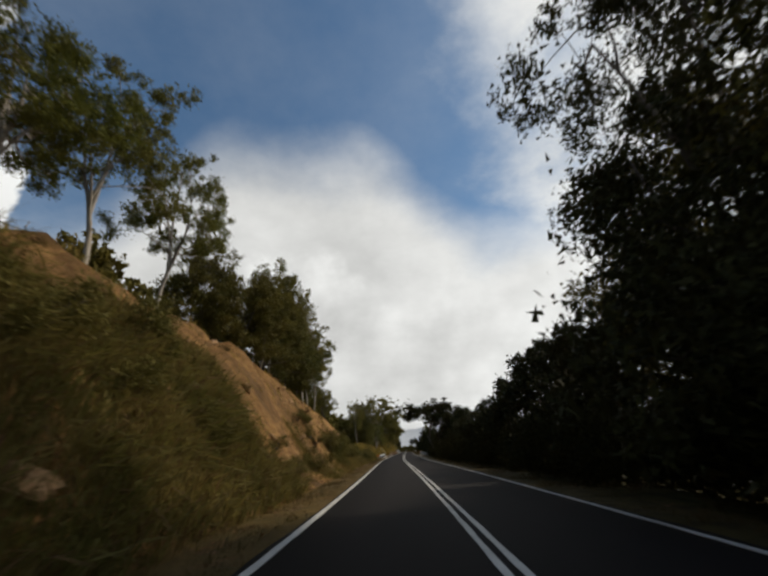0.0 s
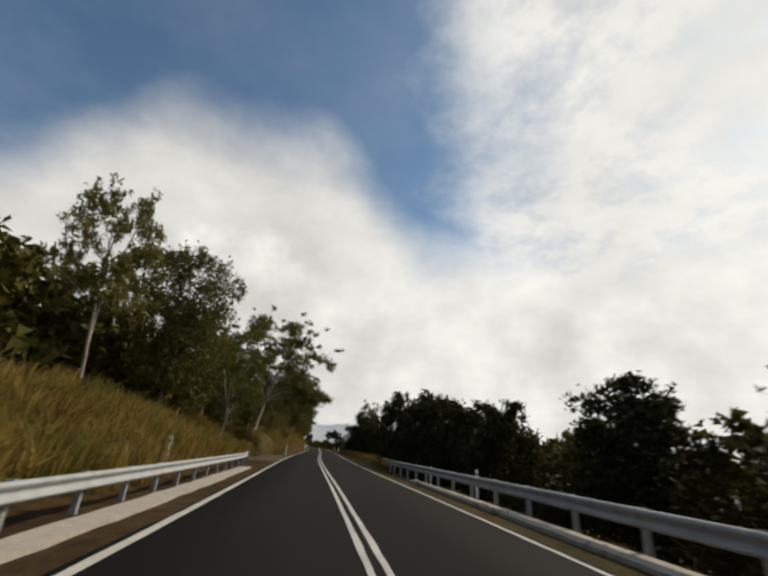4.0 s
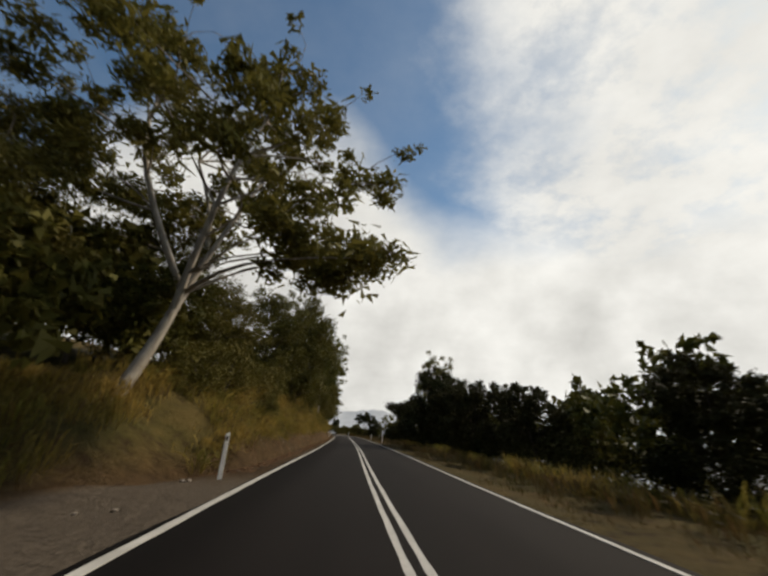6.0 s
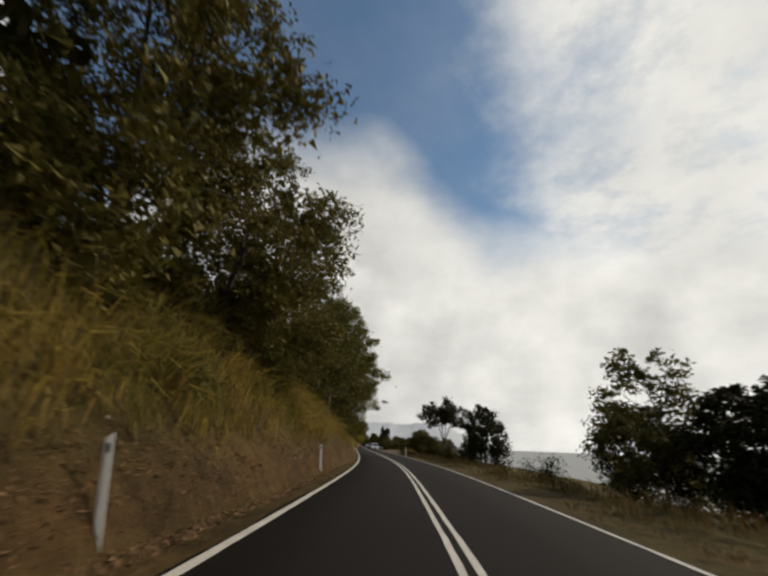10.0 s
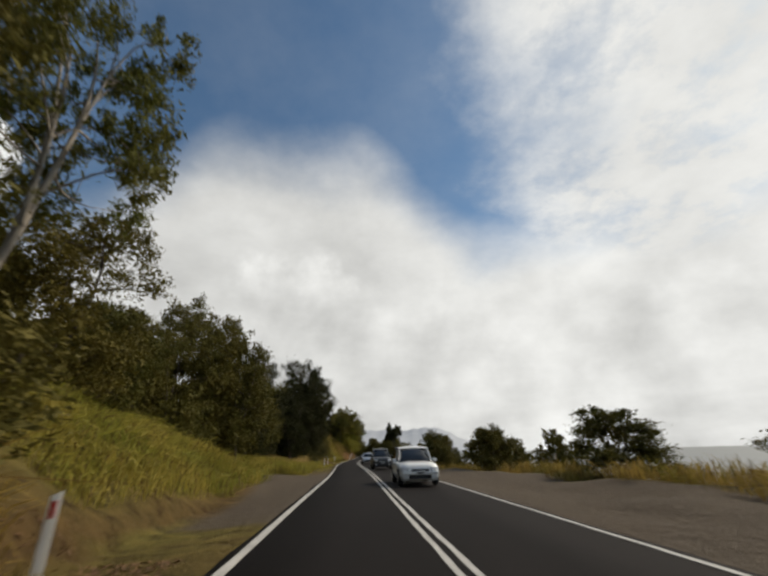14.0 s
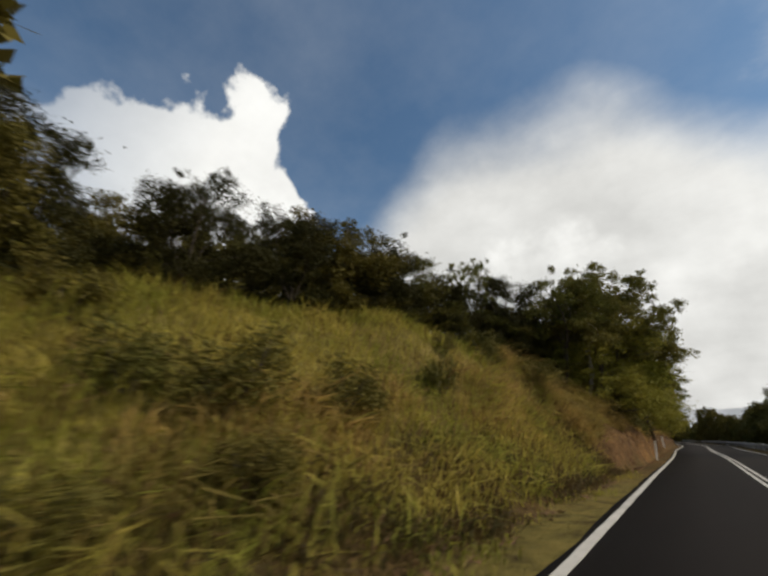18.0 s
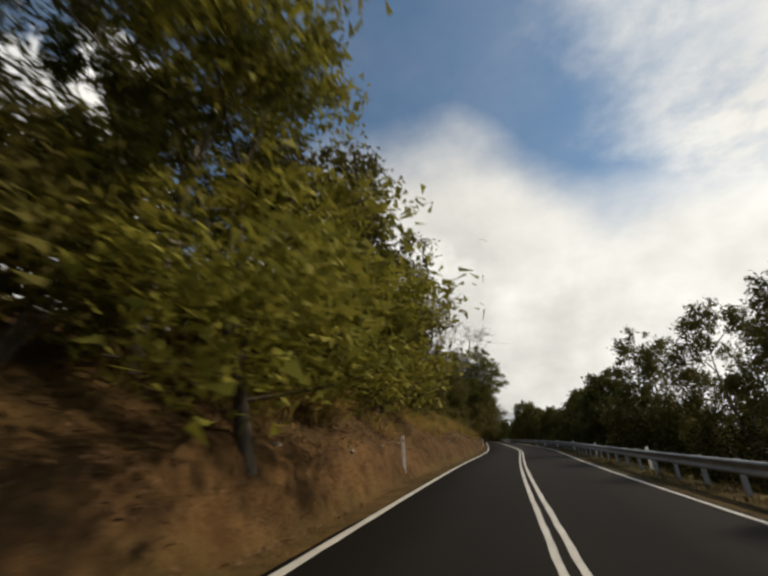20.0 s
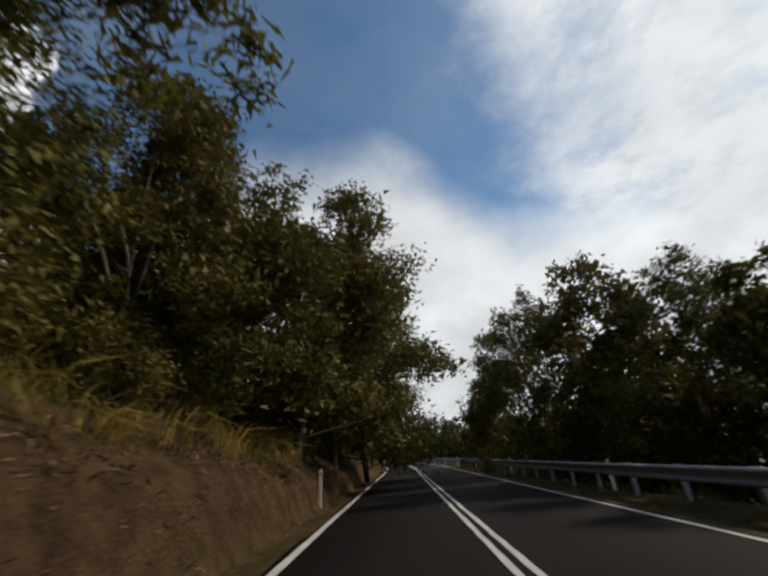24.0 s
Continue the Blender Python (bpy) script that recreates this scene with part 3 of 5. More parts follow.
def build_hills(name, dist, az0, az1, base, high, seed, material, label):
    n, k = 160, 9
    a = np.linspace(radians(az0), radians(az1), n)
    ridge = base + high * (0.55 * value_noise(a * 9, a * 0, seed) + 0.3 * value_noise(a * 27, a * 0, seed + 1) + 0.15 * value_noise(a * 80, a * 0, seed + 2))
    ridge *= np.clip((a - a[0]) * 8, 0, 1) * np.clip((a[-1] - a) * 5, 0, 1)
    rows = []
    for j in range(k):
        f = j / (k - 1)
        d = dist * (1 - 0.25 * (1 - f) ** 1.4) if f < 1 else dist
        rows.append(np.stack([np.sin(a) * d - 10, np.cos(a) * d + 280, -8 + ridge * f ** 0.8], 1))
    rows.append(np.stack([np.sin(a) * dist * 1.12, np.cos(a) * dist * 1.12 + 280, ridge * 0 - 8], 1))
    me = mesh_from(name, np.stack(rows, 1).reshape(-1, 3), grid_faces(n, k + 1), material, True)
    return tagged(new(name, me), label, "hills", kind="structure")


build_hills("backdrop", 3300, -60, 15, 105, 130, 11, M_HILL, "distant mountain range with haze painted in grey-blue")
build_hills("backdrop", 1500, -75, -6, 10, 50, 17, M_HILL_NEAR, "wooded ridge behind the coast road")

# ---- plants ----
class Tubes:
    """Collects tapered round limbs into one mesh."""

    def __init__(self, sides=7):
        self.v, self.f, self.k = [], [], sides

    def add(self, pts, radii):
        pts = [Vector(p) for p in pts]
        base, k = len(self.v), self.k
        for i, p in enumerate(pts):
            d = (pts[min(i + 1, len(pts) - 1)] - pts[max(i - 1, 0)]).normalized()
            a = d.orthogonal().normalized() if abs(d.z) < 0.99 else Vector((1, 0, 0))
            b = d.cross(a)
            for j in range(k):
                w = 2 * math.pi * j / k
                self.v.append(p + (a * math.cos(w) + b * math.sin(w)) * radii[i])
        for i in range(len(pts) - 1):
            for j in range(k):
                q = base + i * k + j
                n = base + i * k + (j + 1) % k
                self.f.append((q, n, n + k, q + k))

    def mesh(self, name, material):
        return mesh_from(name, np.array([tuple(p) for p in self.v]), np.array(self.f), material, True)


def leaves_mesh(name, centres, rng, length, width, droop, material, corners=4, inner=0):
    n = len(centres)
    d = rng.normal(size=(n, 3))
    d[:, 2] = d[:, 2] * 0.8 - droop
    d /= np.linalg.norm(d, axis=1, keepdims=True)
    r = rng.normal(size=(n, 3))
    side = np.cross(d, r)
    side /= np.linalg.norm(side, axis=1, keepdims=True)
    up = np.cross(side, d)
    L = (length * rng.uniform(0.6, 1.35, n))[:, None]
    W = (width * rng.uniform(0.65, 1.3, n))[:, None]
    L[:inner] *= 1.4
    W[:inner] *= 1.7
    a, b = centres - d * L * 0.5, centres + d * L * 0.5 - up * L * 0.12
    m = centres - d * L * 0.08 + up * L * 0.06
    if corners == 3:
        v = np.stack([a - side * W * 0.35, a + side * W * 0.45, b], 1).reshape(-1, 3)
    else:
        v = np.stack([a, m + side * W * 0.5, b, m - side * W * 0.5], 1).reshape(-1, 3)
    f = np.arange(n * corners).reshape(n, corners)
    return mesh_from(name, v, f, material)


def limb_path(rng, start, aim, bend, steps=5):
    pts, p, q = [], Vector(start), Vector(aim)
    side = Vector(rng.normal(size=3)) * bend
    for i in range(steps + 1):
        t = i / steps
        w = p.lerp(q, t) + side * math.sin(math.pi * t)
        w.z += bend * 0.8 * math.sin(math.pi * t)
        pts.append(w)
    return pts


SPEC = {
    # fork height, crown bottom, crown top, spread, lobes, lobe size, droop, leaf length, leaf width, trunk radius
    "gum": (3.0, 3.2, 10.0, 3.8, 24, (0.6, 1.15), 0.6, 0.34, 0.13, 0.13),
    "hero": (2.6, 2.9, 10.0, 4.3, 42, (0.45, 0.85), 0.5, 0.34, 0.13, 0.125),
    "broad": (1.7, -0.5, 10.0, 3.8, 20, (0.95, 1.8), 0.3, 0.29, 0.16, 0.13),
    "scrub": (1.5, 0.6, 10.0, 3.9, 13, (1.3, 2.3), 0.2, 0.50, 0.36, 0.18),
    "umbrella": (3.4, 4.6, 10.0, 4.6, 20, (0.9, 1.6), 0.2, 0.36, 0.24, 0.15),
    "dead": (3.5, 4.0, 10.0, 4.2, 9, (0, 0), 0, 0, 0, 0.20),
}


def make_tree(kind, seed, count, corners=4, big=1.0, limbs=True, leaf=None):
    """The meshes of one tree about ten metres high: trunk, boughs, crown."""
    rng = np.random.default_rng(seed)
    fork, c0, c1, spread, nlobe, (r0, r1), droop, ll, lw, tr = SPEC[kind]
    trunk, boughs, lobes = Tubes(5), [], []
    lean = Vector((rng.uniform(-0.8, 0.8), rng.uniform(-0.8, 0.8), 0)) * (1.0 if kind not in ("broad", "scrub") else 0.4)
    top = Vector((0, 0, fork)) + lean
    stems = []
    for st in range(2 if kind == "umbrella" else 1):
        tip = top + Vector((1.3 * st, 0.6 * st, 0.4 * st))
        pts = limb_path(rng, Vector((0.5 * st, 0.25 * st, -0.6)), tip, 0.07, 6)
        trunk.add(pts, [tr * (1.35 if i == 0 else 1.12 - 0.075 * i) for i in range(7)])
        stems.append((pts[3:], 0.66))
    base = list(stems)
    for i in range(4):
        w = 1.7 * i + rng.uniform(-0.4, 0.4)
        foot = base[i % len(base)][0]
        up = c0 + (c1 - c0) * rng.uniform(0.45, 0.85)
        out = spread * rng.uniform(0.12, 0.42)
        pts = limb_path(rng, foot[-1 - (i % 2)], Vector((math.cos(w) * out + lean.x, math.sin(w) * out + lean.y, up)), 0.22, 7)
        if limbs:
            trunk.add(pts, [tr * (0.64 - 0.06 * j) for j in range(8)])
        stems.append((pts[1:], 0.42))
    for i in range(nlobe):
        w = 2.4 * i + rng.uniform(-0.5, 0.5)
        h = (i + 0.5) / nlobe
        if kind == "umbrella":
            zz, reach = c0 + (c1 - c0) * rng.uniform(0.25, 0.8), spread * rng.uniform(0.1, 0.85)
        else:
            zz = c0 + (c1 - c0) * (0.14 + 0.76 * h)
            reach = spread * rng.uniform(0.35, 0.85) * math.sqrt(max(0.12, 1 - ((h - 0.38) / 0.72) ** 2))
        size = rng.uniform(r0, r1) * (1.0 if h < 0.75 else 0.8)
        aim = Vector((math.cos(w) * reach + lean.x, math.sin(w) * reach + lean.y, zz))
        if kind == "hero" and i < 5:
            # the long low limb on one side
            zz, size = 3.6 - 0.15 * i, 0.75
            aim = Vector((-1.9 - 0.4 * i, 1.0 + 0.24 * i, zz)) + Vector(rng.normal(size=3)) * 0.3
        lobes.append((np.array(aim), size))
        # each bough springs from the nearest leader, below its own end
        spots = [(p, k) for path, k in stems for p in path if p.z < zz - 0.25] or [(stems[0][0][0], 0.5)]
        start, thick = min(spots, key=lambda q: (q[0] - aim).length + 0.25 * rng.uniform())
        tube = trunk if kind in ("broad", "scrub") else Tubes(4)
        pts = limb_path(rng, start, aim, 0.3, 6)
        if limbs:
            tube.add(pts, [tr * thick * (0.62 - 0.085 * j) for j in range(7)])
        for j in range(2 if kind != "dead" else 7):
            a = pts[int(rng.integers(3, 7))]
            b = a + Vector((rng.uniform(-1, 1), rng.uniform(-1, 1), rng.uniform(0, 1.1) + (0.4 if kind == "dead" else 0)))
            twig = limb_path(rng, a, b, 0.15, 3)
            if limbs:
                tube.add(twig, [tr * 0.12, tr * 0.09, tr * 0.06, tr * 0.03])
            for _ in range(4 if kind == "dead" else 0):
                c = twig[2] + Vector((rng.normal() * 0.7, rng.normal() * 0.7, abs(rng.normal()) * 0.7))
                tube.add([twig[2], twig[2].lerp(c, 0.5), c], [tr * 0.08, tr * 0.05, tr * 0.02])
            if kind != "dead":
                lobes.append((np.array(b), size * rng.uniform(0.35, 0.6)))
        if kind not in ("broad", "scrub"):
            boughs.append(tube)
    bark = {"gum": M_BARK if seed % 2 else M_DARKBARK, "hero": M_BARK, "dead": M_DEAD}.get(kind, M_DARKBARK)
    bough_meshes = [t.mesh("bough", bark) for t in boughs]
    if kind == "dead":
        return trunk.mesh("trunk", bark), bough_meshes, None
    cen, size = np.array([c for c, _ in lobes]), np.array([q for _, q in lobes])
    # leaves gather in tufts on the outside of every lobe
    per, tight = {"gum": (7, 0.34), "hero": (6, 0.42), "umbrella": (9, 0.34)}.get(kind, (11, 0.36))
    off = rng.normal(size=(len(cen), per, 3))
    off /= np.linalg.norm(off, axis=2, keepdims=True)
    off *= rng.uniform(0.45, 1.0, (len(cen), per, 1))
    tuft = (cen[:, None, :] + off * size[:, None, None] * np.array((1.0, 1.0, 0.8))).reshape(-1, 3)
    tsize = np.repeat(size, per) * tight * rng.uniform(0.6, 1.35, len(tuft))
    share = tsize ** 2 / (tsize ** 2).sum()
    pick = rng.choice(len(tuft), count, p=share)
    off = rng.normal(size=(count, 3))
    off /= np.linalg.norm(off, axis=1, keepdims=True)
    off *= (rng.uniform(0, 1, count) ** 0.45 * np.clip(1 + 0.25 * rng.normal(size=count), 0.4, 1.35))[:, None]
    pos = tuft[pick] + off * tsize[pick][:, None] * np.array((1.0, 1.0, 0.8))
    # the dense heart of each lobe
    inner = int(count * {"gum": 0.10, "hero": 0.12, "umbrella": 0.14}.get(kind, 0.2))
    heart = rng.choice(len(cen), inner, p=size ** 2 / (size ** 2).sum())
    pos[:inner] = cen[heart] + rng.normal(size=(inner, 3)) * size[heart][:, None] * 0.34
    pos[:, 2] -= droop * 0.3 * rng.uniform(0, 1, count)
    mat = leaf or {"broad": M_BROAD, "scrub": M_SHADE_LEAF}.get(kind, M_GUM)
    crown = leaves_mesh("crown", pos, rng, ll * big, lw * big, droop, mat, corners, inner)
    return trunk.mesh("trunk", bark), bough_meshes, crown


def make_shrub(seed, count, leaf=None):
    rng = np.random.default_rng(seed)
    stems = Tubes(4)
    cen = []
    for i in range(8):
        w = rng.uniform(0, 6.28)
        aim = Vector((math.cos(w) * rng.uniform(0.2, 1.0), math.sin(w) * rng.uniform(0.2, 1.0), rng.uniform(0.8, 1.9)))
        stems.add(limb_path(rng, (0, 0, -0.3), aim, 0.12, 3), [0.05, 0.04, 0.025, 0.012])
        cen.append(tuple(aim))
        cen.append((aim.x * 1.2, aim.y * 1.2, aim.z * 0.55))
    cen = np.array(cen)
    pick = rng.integers(0, len(cen), count)
    off = rng.normal(size=(count, 3))
    off /= np.linalg.norm(off, axis=1, keepdims=True)
    off *= (rng.uniform(0, 1, count) ** 0.4 * rng.uniform(0.35, 0.7, count))[:, None]
    pos = cen[pick] + off
    pos[:, 2] = np.maximum(pos[:, 2], 0.05)
    return stems.mesh("stem", M_DARKBARK), [], leaves_mesh("foliage", pos, rng, 0.16, 0.075, 0.1, leaf or M_SHRUB, 3)


PROTO = {
    "gum": [make_tree("gum", 21 + i, 5600, 3) for i in range(4)],
    "gum_full": [make_tree("gum", 21 + i, 24000, 3, 0.5) for i in range(4)],
    "hero": [make_tree("hero", 25, 27000, 3, 0.56)],
    "broad": [make_tree("broad", 51 + i, 6000, 3, 1.1) for i in range(5)],
    "broad_full": [make_tree("broad", 51 + i, 25000, 3, 0.6) for i in range(5)],
    # broadleaf trees again, with shade put into the leaf colour
    "shade_broad": [make_tree("broad", 151 + i, 42000, 3, 0.46, leaf=M_SHADE_LEAF) for i in range(3)],
    "wattle": [make_tree("broad", 161 + i, 17000, 3, 0.62, leaf=M_WATTLE) for i in range(3)],
    # backlit shade is painted into these leaves; scrub_green goes without it
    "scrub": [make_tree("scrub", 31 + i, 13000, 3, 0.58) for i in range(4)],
    "scrub_green": [make_tree("scrub", 31 + i, 12000, 3, 0.58, leaf=M_BROAD) for i in range(3)],
    # silhouette darkness of the spreading trees is put into their leaf colour
    "umbrella": [make_tree("umbrella", 71 + i, 17000, 3, 0.62, leaf=M_SHADE_LEAF) for i in range(2)],
    "dead": [make_tree("dead", 81, 0)],
    "shrub": [make_shrub(91 + i, 2600) for i in range(5)],
    # shaded copy of the shrub for the seaward verge, darkened by leaf colour
    "shrub_shaded": [make_shrub(291 + i, 2600, M_SHADE_THICKET) for i in range(3)],
}
plant_rng = random.Random(7)
WIDE = {"wattle": 4.7, "shade_broad": 4.7, "hero": 4.6, "gum": 4.4, "broad": 4.7, "scrub": 5.0, "umbrella": 5.4, "dead": 4.6, "shrub": 1.5}
TALL = {"wattle": 10.8, "shade_broad": 10.8, "hero": 10.5, "gum": 10.6, "broad": 10.8, "scrub": 10.8, "umbrella": 10.3, "dead": 10.2, "shrub": 2.4}
SLIM = {"wattle": 0.6, "shade_broad": 0.8, "hero": 0.5, "gum": 0.7, "broad": 0.8, "scrub": 0.85, "umbrella": 0.6, "dead": 0.5, "shrub": 0.1}


def plant(kind, name, label, category, group, s, o, top, radius, turn=None, lean=(0, 0), which=None):
    z = ground_z(s, o)
    x, y = on_road(s, o)
    tall = max(top - z, 0.6)
    kz, kx = tall / TALL[kind], radius / WIDE[kind]
    kx = max(kx, kz * SLIM[kind])
    own = random.Random(int(s * 10) * 31 + int(o * 10))
    turn = own.uniform(0, 360) if turn is None else turn
    stock = kind + "_full" if kind in ("gum", "broad") and radius > 3.9 else kind
    stock = "shrub_shaded" if kind == "shrub" and o > 0 else stock
    stock = "scrub_green" if kind == "scrub" and s > 300 else stock
    pick = own.randrange(len(PROTO[stock])) if which is None else which
    trunk, boughs, crown = PROTO[stock][pick]
    m = pose(float(x), float(y), z, lean[0], lean[1], 0) @ pose(0, 0, 0, 0, 0, turn) @ Matrix.Diagonal((kx, kx, kz, 1))
    ob = thing(name, label, category, group, m)
    part("stem" if kind == "shrub" else "trunk", trunk, ob)
    for b in boughs:
        part("bough", b, ob)
    if crown:
        part("foliage" if kind == "shrub" else "crown", crown, ob)
    return ob


def gum(s, o, top, radius, **kw):
    return plant("gum", "gum_tree", "tall gum tree with pale trunk and drooping olive leaves", "tree", "roadside gum trees", s, o, top, radius, **kw)


def great_gum(s, o, top, radius, **kw):
    return plant("hero", "gum_tree", "large leaning gum tree with smooth pale limbs", "tree", "roadside gum trees", s, o, top, radius, **kw)


def broadleaf(s, o, top, radius, **kw):
    return plant("broad", "broadleaf_tree", "dense dark green broadleaf tree on the roadside", "tree", "roadside broadleaf trees", s, o, top, radius, **kw)


# a broadleaf tree whose leaf colour is darkened to stand for shade
def shade_broad(s, o, top, radius, **kw):
    return plant("shade_broad", "shade_broadleaf_tree", "dense broadleaf tree, shade put into its blackish leaf colour", "tree", "roadside fig trees", s, o, top, radius, **kw)


def wattle(s, o, top, radius, **kw):
    return plant("wattle", "wattle_tree", "small wattle tree with light yellow-green leaves", "tree", "roadside wattle trees", s, o, top, radius, **kw)


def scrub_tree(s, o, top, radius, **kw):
    return plant("scrub", "coastal_tree", "low dense seaward tree, darker leaf tone is painted shade", "tree", "seaward trees", s, o, top, radius, **kw)


def umbrella_tree(s, o, top, radius, **kw):
    return plant("umbrella", "spreading_tree", "spreading tree with bare forked trunks and flat crown", "tree", "spreading trees", s, o, top, radius, **kw)


def dead_gum(s, o, top, radius, **kw):
    return plant("dead", "dead_tree", "bare grey dead tree with broken branches", "tree", "", s, o, top, radius, **kw)


def shrub(s, o, top, radius, **kw):
    return plant("shrub", "shrub", "low olive green shrub growing on the verge", "shrub", "verge shrubs", s, o, top, radius, **kw)


# trees that stand out, one by one
broadleaf(3.5, -12, 17.5, 4)
gum(8.5, -13, 15.5, 4.4)
gum(13.5, -13.5, 20, 4.6)
gum(19.5, -14, 20, 4.4)
broadleaf(26, -15, 18, 4)
broadleaf(30, -16.5, 18.5, 4.5)
gum(31.2, -12, 16, 4.2)
broadleaf(28.5, -13, 16, 4.8)
broadleaf(34, -12.6, 18.5, 5)
broadleaf(39.5, -12.6, 18, 5)
broadleaf(45, -12.2, 15, 4.6)
gum(36.5, -13, 20.5, 4.4)
gum(42.4, -13, 20, 4.4)
broadleaf(46, -15, 17, 4)
broadleaf(50.5, -14.5, 15.5, 3.5)
gum(52.5, -13, 20, 4.6)
gum(58, -12.6, 19.5, 4.4, turn=40)
gum(55.5, -13, 20, 4.6, turn=200)
broadleaf(60, -14, 13.5, 3.5)
gum(68.2, -13, 12.3, 3.2)
gum(73.7, -14, 12.6, 2.2)
gum(110.8, -12, 15.2, 2.2)
broadleaf(117.5, -11, 16.5, 4.4)
broadleaf(121.6, -12.5, 13, 4.4)
gum(124, -8.1, 9.8, 4)
broadleaf(127, -13.5, 12.5, 4.4)
gum(132.2, -13, 14.6, 2.6)
gum(134, -12.2, 13, 3.4, which=0)
broadleaf(136.5, -12.5, 13, 4.4)
broadleaf(141, -13, 10, 4.4)
broadleaf(146, -13.5, 13.5, 4.8)
great_gum(150.6, -9.8, 21.5, 11.5, turn=200, lean=(0, 3))
broadleaf(156, -12, 13, 5)
broadleaf(163, -10.5, 11.5, 4.6)
dead_gum(166.2, -12, 12.3, 2.2)
broadleaf(172.5, -8.6, 15.4, 5.2)
broadleaf(179.5, -7.4, 18, 6.2)
broadleaf(187, -8, 17, 5.8)
broadleaf(196, -9, 20, 5.8)
gum(203, -9, 20, 5.5)
broadleaf(210, -8.8, 18, 5.8)
gum(216, -7.6, 20, 7.2, which=3)
gum(219, -8.0, 22, 6.4, which=1, lean=(0, 6))
gum(225, -7.2, 21, 7.2, which=0)
broadleaf(221, -8.5, 15, 5)
broadleaf(233, -8, 19, 6.2)
broadleaf(240, -8, 17, 5.8)
broadleaf(247, -8, 16, 5.6)
broadleaf(255, -8, 15.5, 5.5)
broadleaf(262, -8, 16, 6)
gum(269, -7.2, 17.5, 7.6, which=3)
broadleaf(276, -7.2, 16, 6.4)
gum(283, -6.4, 19, 8.6, which=1)
broadleaf(281, -9.6, 9.5, 4.4)
broadleaf(286.5, -8.6, 9.5, 4.4)
broadleaf(289, -6.4, 16.5, 7)
gum(295, -6.9, 17.5, 7.6, which=3)
gum(302, -7.6, 21, 8.6, which=1, lean=(0, 8))
broadleaf(303.5, -7.6, 9.5, 4.6)
broadleaf(309, -7.4, 15, 6.2)
broadleaf(298.5, -9.6, 16.5, 5.6)
gum(293, -6.4, 16, 7.4, which=0, lean=(0, 10))
broadleaf(317, -8.5, 13.5, 4.2)
gum(322, -9.4, 15.5, 4.3)
broadleaf(329, -13, 12.5, 4.2)
broadleaf(336, -15, 11, 4)
broadleaf(340.4, -16, 12.1, 4.2)
broadleaf(346.9, -16, 15.7, 4.4)
broadleaf(351.1, -15, 16.5, 4.6)
broadleaf(353.5, -11.8, 14.5, 5)
broadleaf(356, -15, 15.5, 5.2)
shade_broad(361, -12.8, 14, 5.0)
shade_broad(367, -13.5, 11.8, 4.6)
shade_broad(371, -13.5, 10.8, 4.6)
shade_broad(374.8, -15, 12, 4.4)
shade_broad(379, -10.5, 11.5, 4.8)
shade_broad(383, -12, 14, 4.8)
shade_broad(386, -9.2, 16.5, 5.2)
shade_broad(391, -8.6, 18, 5.4)
shade_broad(388.5, -10.3, 20, 5.5)
gum(399, -9.2, 14, 4.6, lean=(-10, 4), which=1)
broadleaf(403, -15, 12, 4)
broadleaf(404, -24, 13.5, 4.5)
broadleaf(410, -26, 15.5, 5)
broadleaf(413.5, -24, 15, 4.6)
broadleaf(419, -24, 16.5, 5)
broadleaf(426, -21.5, 17.5, 5)
broadleaf(429, -16, 14, 5)
broadleaf(406.4, -25, 13.9, 2.2)
broadleaf(417.0, -22, 15.5, 2.2)
broadleaf(421.1, -22, 18.8, 2.2)
broadleaf(417.5, -14.5, 13.2, 4.6)
broadleaf(423.5, -14, 13.4, 4.6)
broadleaf(430, -11.5, 10, 4.2)
broadleaf(433, -10.5, 10.5, 4.6)
gum(434.9, -12, 12, 4.2)
gum(433, -14, 16.5, 2.6, which=2)
shade_broad(430.8, -10.6, 13.2, 3.8)
gum(433.4, -7.9, 12.6, 4.8, which=1)
gum(436, -6.8, 13.6, 6.2, which=0)
wattle(437.4, -6.4, 11.6, 5.6)
broadleaf(438.5, -14, 13.5, 5.0)
gum(439.6, -6.0, 15.2, 7.0, which=3, lean=(0, 6))
wattle(434.6, -8.0, 8.6, 3.0)
wattle(438.6, -7.0, 8.5, 2.8)
wattle(441, -6.6, 7.6, 2.6)
wattle(443.6, -6.4, 6.8, 2.4)
wattle(441.6, -6.6, 12.2, 6.0)
gum(443.5, -6.2, 14.5, 7.0, which=0)
wattle(445.4, -6.2, 11.4, 5.8)
gum(447, -5.8, 11.8, 6.0, lean=(0, 5))
gum(449.5, -5.8, 12, 5.6)
wattle(456, -4.8, 11, 5.6)
broadleaf(436.5, -10, 10.5, 4.1)
wattle(440.5, -8.6, 10, 4)
shade_broad(405, -16.5, 12.0, 3.8)
shade_broad(410.5, -16, 12.4, 3.8)
shade_broad(415, -15, 12.6, 3.8)
shade_broad(420.5, -13.8, 12.4, 4.0)
shade_broad(426.5, -13, 12.0, 4.0)
shrub(446.5, -5.5, 3.2, 1.7)
shrub(448.5, -5.7, 2.8, 1.6)
broadleaf(447, -7.6, 11.5, 4.8)
gum(455, -6.6, 13.5, 5.4)
broadleaf(460, -6.4, 13, 5.4)
broadleaf(465, -6.4, 13, 5.6)
broadleaf(471, -7, 13, 5.4)
